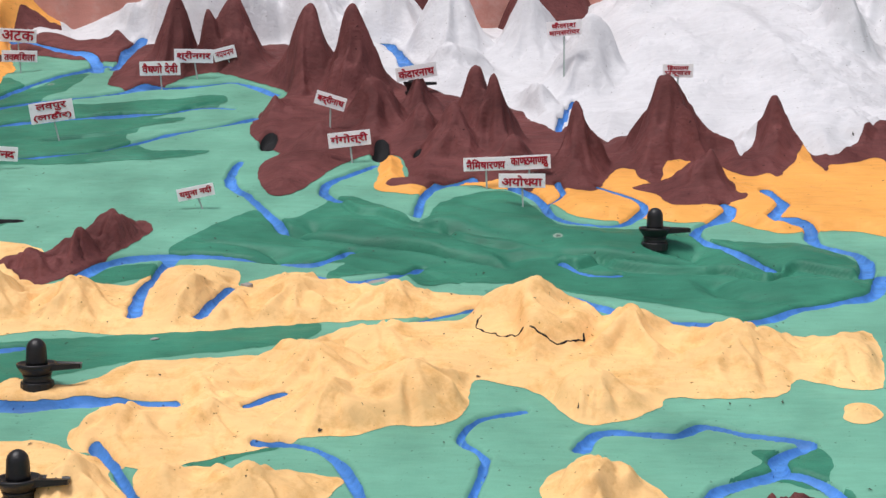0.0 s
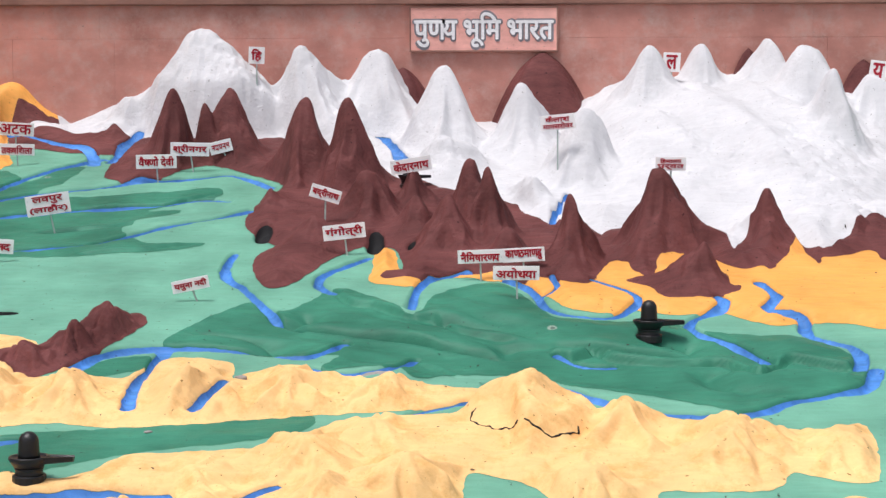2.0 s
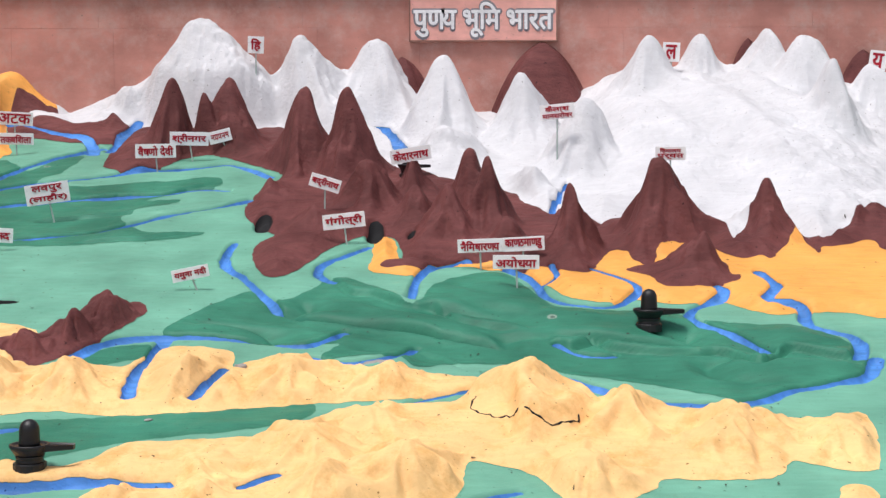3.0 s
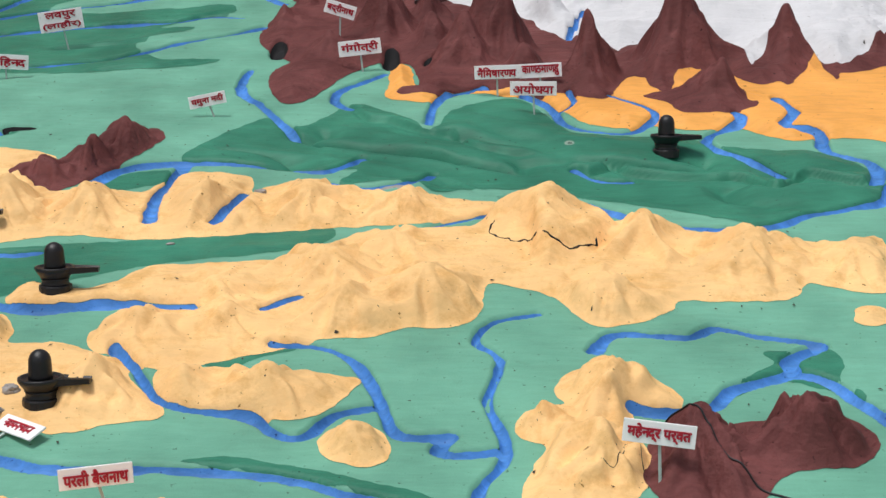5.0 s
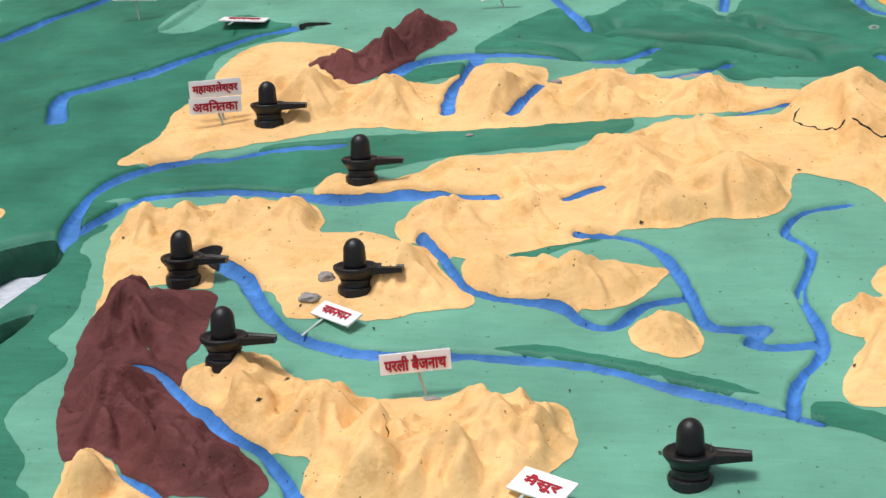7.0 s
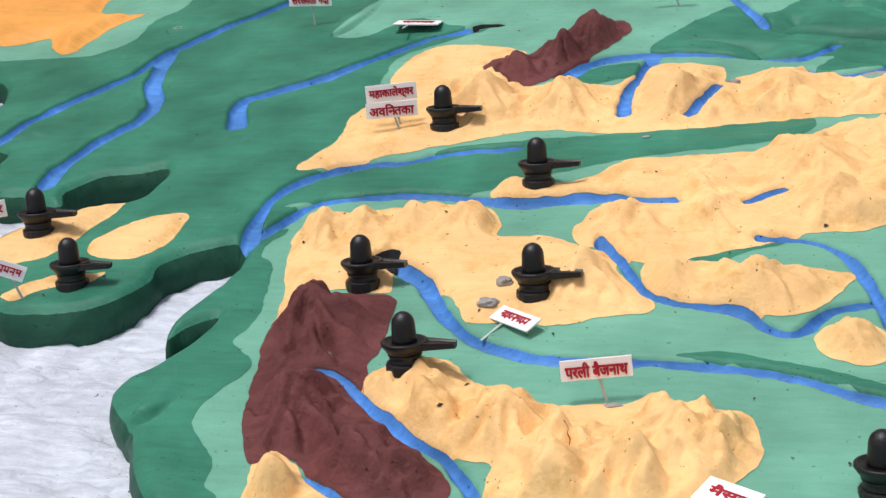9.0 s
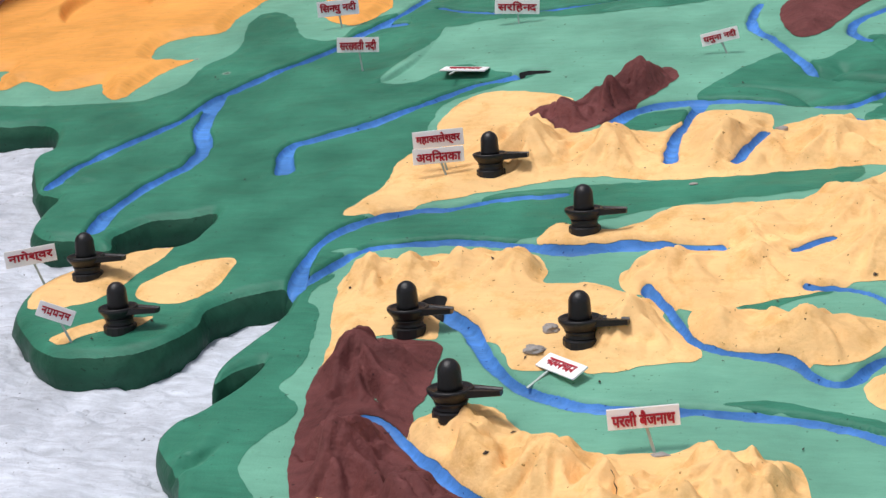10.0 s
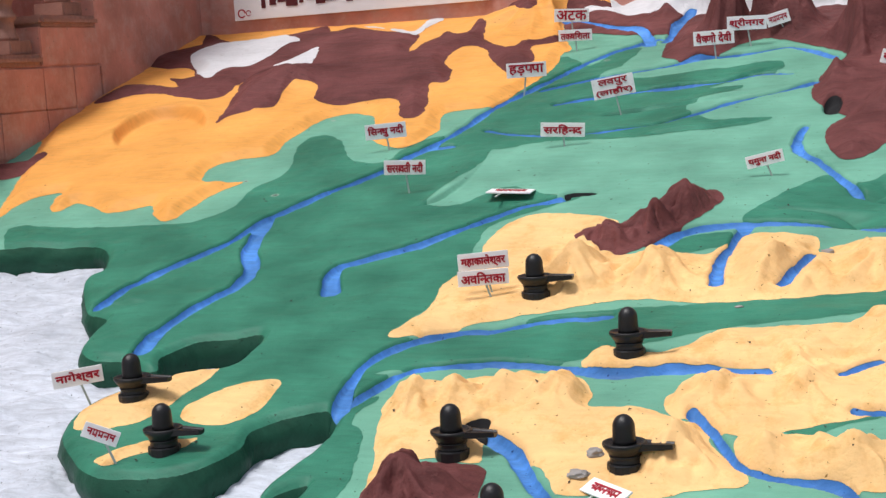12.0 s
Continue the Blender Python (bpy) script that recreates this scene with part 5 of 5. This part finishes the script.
def fallen_sign(x, y, w, d, turn, tilt, text):
    thing = tagged(new("fallen_sign"), "white name board lying fallen on the map", "sign", "name boards on the map")
    thing.matrix_world = pose(x, y, max(height(x + a * w, y + b * d) for a in (-0.4, 0, 0.4) for b in (-0.4, 0, 0.4)) + 0.03, tilt, 3, turn)
    part("board", block(-w / 2, w / 2, -d / 2, d / 2, -0.012, 0.0, 0.002), BOARD, thing)
    if text:
        lettering("lettering", text, w * 0.66, d * 0.5, RED, thing, Matrix.Translation((0, 0, 0.003)), 0.001, fatten=0.035)
    else:
        bars(w * 0.7, d * 0.5, RED, thing, Matrix.Translation((0, 0, 0.003)), 7)
    part("post", block(-w * 0.2, -w * 0.2 + 0.016, -d / 2 - 0.16, -d / 2, -0.02, -0.012), POST, thing, "thin clear post")
    return thing


for row, tilt, text in zip(FALLEN, (24, 2, 20), ("", "", "मैसूर")):
    fallen_sign(*row, tilt, text)


def linga(x, y, w):
    """A black shrine stone: stepped foot, round basin with a spout to the east, domed shaft."""
    thing = tagged(new("shiva_linga"), "glossy black shiva linga on a stepped round foot", "linga", "black lingas on the map")
    r = 0.3 * w
    low = height(x, y)
    thing.matrix_world = pose(x, y, low - 0.004, 0, 0, random.uniform(-4, 6)) @ Matrix.Diagonal((1, 1, 0.93, 1))
    part("plinth", lathe([(0.84 * r, -0.08 * w), (0.84 * r, 0.055 * w), (0.81 * r, 0.075 * w), (0.72 * r, 0.082 * w)], 16), BLACK, thing)
    part("waist", lathe([(0.72 * r, 0.078 * w), (0.70 * r, 0.10 * w), (0.67 * r, 0.13 * w), (0.69 * r, 0.16 * w), (0.74 * r, 0.185 * w)]), BLACK, thing, smooth=True)
    part("basin", lathe([(0.66 * r, 0.18 * w), (0.74 * r, 0.21 * w), (0.93 * r, 0.295 * w), (1.0 * r, 0.33 * w), (1.0 * r, 0.365 * w), (0.97 * r, 0.375 * w), (0.88 * r, 0.372 * w), (0.82 * r, 0.352 * w), (0.3 * r, 0.35 * w)]), BLACK, thing, smooth=True)
    bm = bmesh.new()
    rings = []
    for k in range(7):
        f = k / 6
        px = 0.7 * r + f * (0.66 * w - 0.7 * r)
        half = (0.52 - 0.24 * f) * r
        top, bot = 0.372 * w - 0.012 * f * w, (0.245 + 0.03 * f) * w
        lip = 0.02 * w
        sec = [(-half, bot + lip), (-half, top), (-half * 0.72, top), (-half * 0.5, top - lip), (half * 0.5, top - lip), (half * 0.72, top), (half, top), (half, bot + lip), (half * 0.5, bot), (-half * 0.5, bot)]
        rings.append([bm.verts.new((px, a, b)) for a, b in sec])
    m = len(rings[0])
    for a, b in zip(rings, rings[1:]):
        for i in range(m):
            bm.faces.new((a[i], a[(i + 1) % m], b[(i + 1) % m], b[i]))
    bm.faces.new(rings[0][::-1])
    bm.faces.new(rings[-1])
    part("spout", bm, BLACK, thing)
    s = 0.155 * w
    prof = [(s * 1.04, 0.345 * w), (s * 1.02, 0.40 * w), (s * 0.96, 0.60 * w)] + [(0.96 * s * math.cos(a), 0.60 * w + s * 1.12 * math.sin(a)) for a in np.linspace(0.15, 1.5, 8)]
    part("shaft", lathe(prof), BLACK, thing, smooth=True)
    return thing


for row in LINGAS:
    linga(*row)


def lump(name, x, y, half, tall, mat, label, category, seed, sink=0.2):
    bm = bmesh.new()
    bmesh.ops.create_icosphere(bm, subdivisions=3, radius=1)
    for v in bm.verts:
        k = 1 + 0.35 * noise.noise(v.co * 1.6 + Vector((seed * 3.1, 0, 0))) + 0.12 * noise.noise(v.co * 5 + Vector((seed, 2, 0)))
        v.co = Vector((v.co.x * half, v.co.y * half * 0.8, v.co.z * tall * 0.6)) * k
    ob = part(name, bm, mat, None)
    ob.matrix_world = pose(x, y, height(x, y) + tall * (0.5 - sink) * 0.6)
    return tagged(ob, label, category)


for k, (x, y, a, b) in enumerate(ROCKS):
    lump("stone", x, y, a, b, ROCK, "rough grey lump of broken cement on the map", "stone", k)


def strand(name, course, radius, lift, mat, parent, label, rough=0.0):
    """A thin line that follows the relief: a ribbed tube along a course."""
    run = spline(course, False, 14)
    pts = [Vector((x, y, height(x, y) + lift)) for x, y in run]
    bm = bmesh.new()
    rings = []
    for k, p in enumerate(pts):
        along = (pts[min(k + 1, len(pts) - 1)] - pts[max(k - 1, 0)]).normalized()
        side = along.cross(Vector((0, 0, 1))).normalized()
        up = side.cross(along)
        r = radius * (1 + 1.1 * rough * noise.noise(p * 30)) * (0.4 if k in (0, len(pts) - 1) else 1)
        p = p + side * rough * (0.035 * noise.noise(p * 9) + 0.02 * noise.noise(p * 26))
        if rough:
            p.z = height(p.x, p.y) + lift
        rings.append([bm.verts.new(p + r * (math.cos(a) * side + math.sin(a) * up)) for a in np.arange(6) * math.pi / 3])
    for a, b in zip(rings, rings[1:]):
        for i in range(6):
            bm.faces.new((a[i], a[(i + 1) % 6], b[(i + 1) % 6], b[i]))
    bm.faces.new(rings[0][::-1])
    bm.faces.new(rings[-1])
    return part(name, bm, mat, parent, label, smooth=True)


tagged(strand("cable", CABLE, 0.006, 0.01, BLACK, None, ""), "thin black cable lying over the maroon hill", "cable")
# each crack is a half-sunk tube, its inner shade given by near-black colour
for course, bore in zip(CRACKS, (0.0065, 0.0075, 0.003, 0.003)):
    strand("crack", course, bore, 0.001, RECESS_SHADE, relief, "dark crack in the cement", 0.8)

# title board high on the wall
title = tagged(new("title_board"), "pink board with white outlined letters पुण्य भूमि भारत on the wall", "sign")
title.matrix_world = pose(0.524, 18.47, 5.30)
part("board", block(-0.893, 0.893, -0.02, 0.025, -0.266, 0.266, 0.004), TITLE, title)
for x0, x1, z0, z1 in ((-0.9, 0.9, 0.256, 0.272), (-0.9, 0.9, -0.272, -0.256), (-0.9, -0.884, -0.256, 0.256), (0.884, 0.9, -0.256, 0.256)):
    part("frame", block(x0, x1, -0.028, 0.02, z0, z1), COPING, title)
up = Matrix.Rotation(radians(90), 4, "X")
lettering("letter_shadow", "पुण्य भूमि भारत", 1.70, 0.44, SHADE, title, Matrix.Translation((0.004, -0.024, -0.012)) @ up, 0.001, "grey letter outline", 0.05)
lettering("lettering", "पुण्य भूमि भारत", 1.68, 0.41, LETTER, title, Matrix.Translation((0, -0.031, -0.008)) @ up, 0.001, "white letters", 0.018)

# white banner board on the wall over the desert
banner = tagged(new("banner_board"), "long white board with dark red writing on the wall", "sign")
banner.matrix_world = pose(-8.0, 18.46, 4.68)
part("board", block(-1.79, 1.79, -0.015, 0.03, -0.30, 0.30, 0.004), BOARD, banner)
INK = paint("banner_ink", (0.10, 0.018, 0.02), 0.5, (0.08, 0.02, 0.02), 0.2, bump=0.03)
for k in range(22):
    wide = 0.03 + 0.018 * ((k * 5) % 4)
    ob = part("writing", block(-wide, wide, -0.004, 0.004, -0.10 + 0.03 * (k % 3), 0.1), INK, banner, "unreadable dark red writing")
    ob.matrix_local = Matrix.Translation((-1.35 + 0.138 * k, -0.019, -0.06))
for k, (sx0, r) in enumerate(((-1.68, 0.06), (-1.58, 0.04))):
    ring = bmesh.new()
    n = 20
    vs = [[ring.verts.new((sx0 + q * math.cos(2 * math.pi * i / n), -0.02, -0.21 + q * math.sin(2 * math.pi * i / n))) for i in range(n)] for q in (r, r * 0.7)]
    for i in range(n - 2):
        ring.faces.new((vs[0][i], vs[0][i + 1], vs[1][i + 1], vs[1][i]))
    part("ornament", ring, RED, banner, "dark red scroll ornament")

# dry leaf crumbs and grit blown over the map
bm = bmesh.new()
placed = 0
while placed < 260:
    x, y = random.uniform(-7.0, 4.5), random.uniform(6.0, 14.5)
    i, j = int((x - XS[0]) / D), int((y - YS[0]) / D)
    if LAND[j, i] > -0.1 or near_water[j, i] < 0.05:
        continue
    size = random.choice((0.005, 0.006, 0.008, 0.01, 0.013))
    z = height(x, y) + 0.008
    turn = random.uniform(0, 6.28)
    ring = []
    for k in range(5):
        a = turn + k * 1.2566
        rr = size * random.uniform(0.5, 1.1) * (1.6 if k in (0, 3) else 0.7)
        px, py = x + rr * math.cos(a), y + rr * math.sin(a)
        ring.append(bm.verts.new((px, py, height(px, py) + 0.008 + random.uniform(0, 0.4) * size)))
    tip = bm.verts.new((x, y, z + size * 0.6))
    for k in range(5):
        bm.faces.new((ring[k], ring[(k + 1) % 5], tip))
    placed += 1
tagged(part("litter", bm, paint("dry_leaf", (0.05, 0.04, 0.03), 0.8, (0.12, 0.09, 0.06), 0.6)), "dark dry leaf crumbs scattered over the map", "litter", kind="stuff")
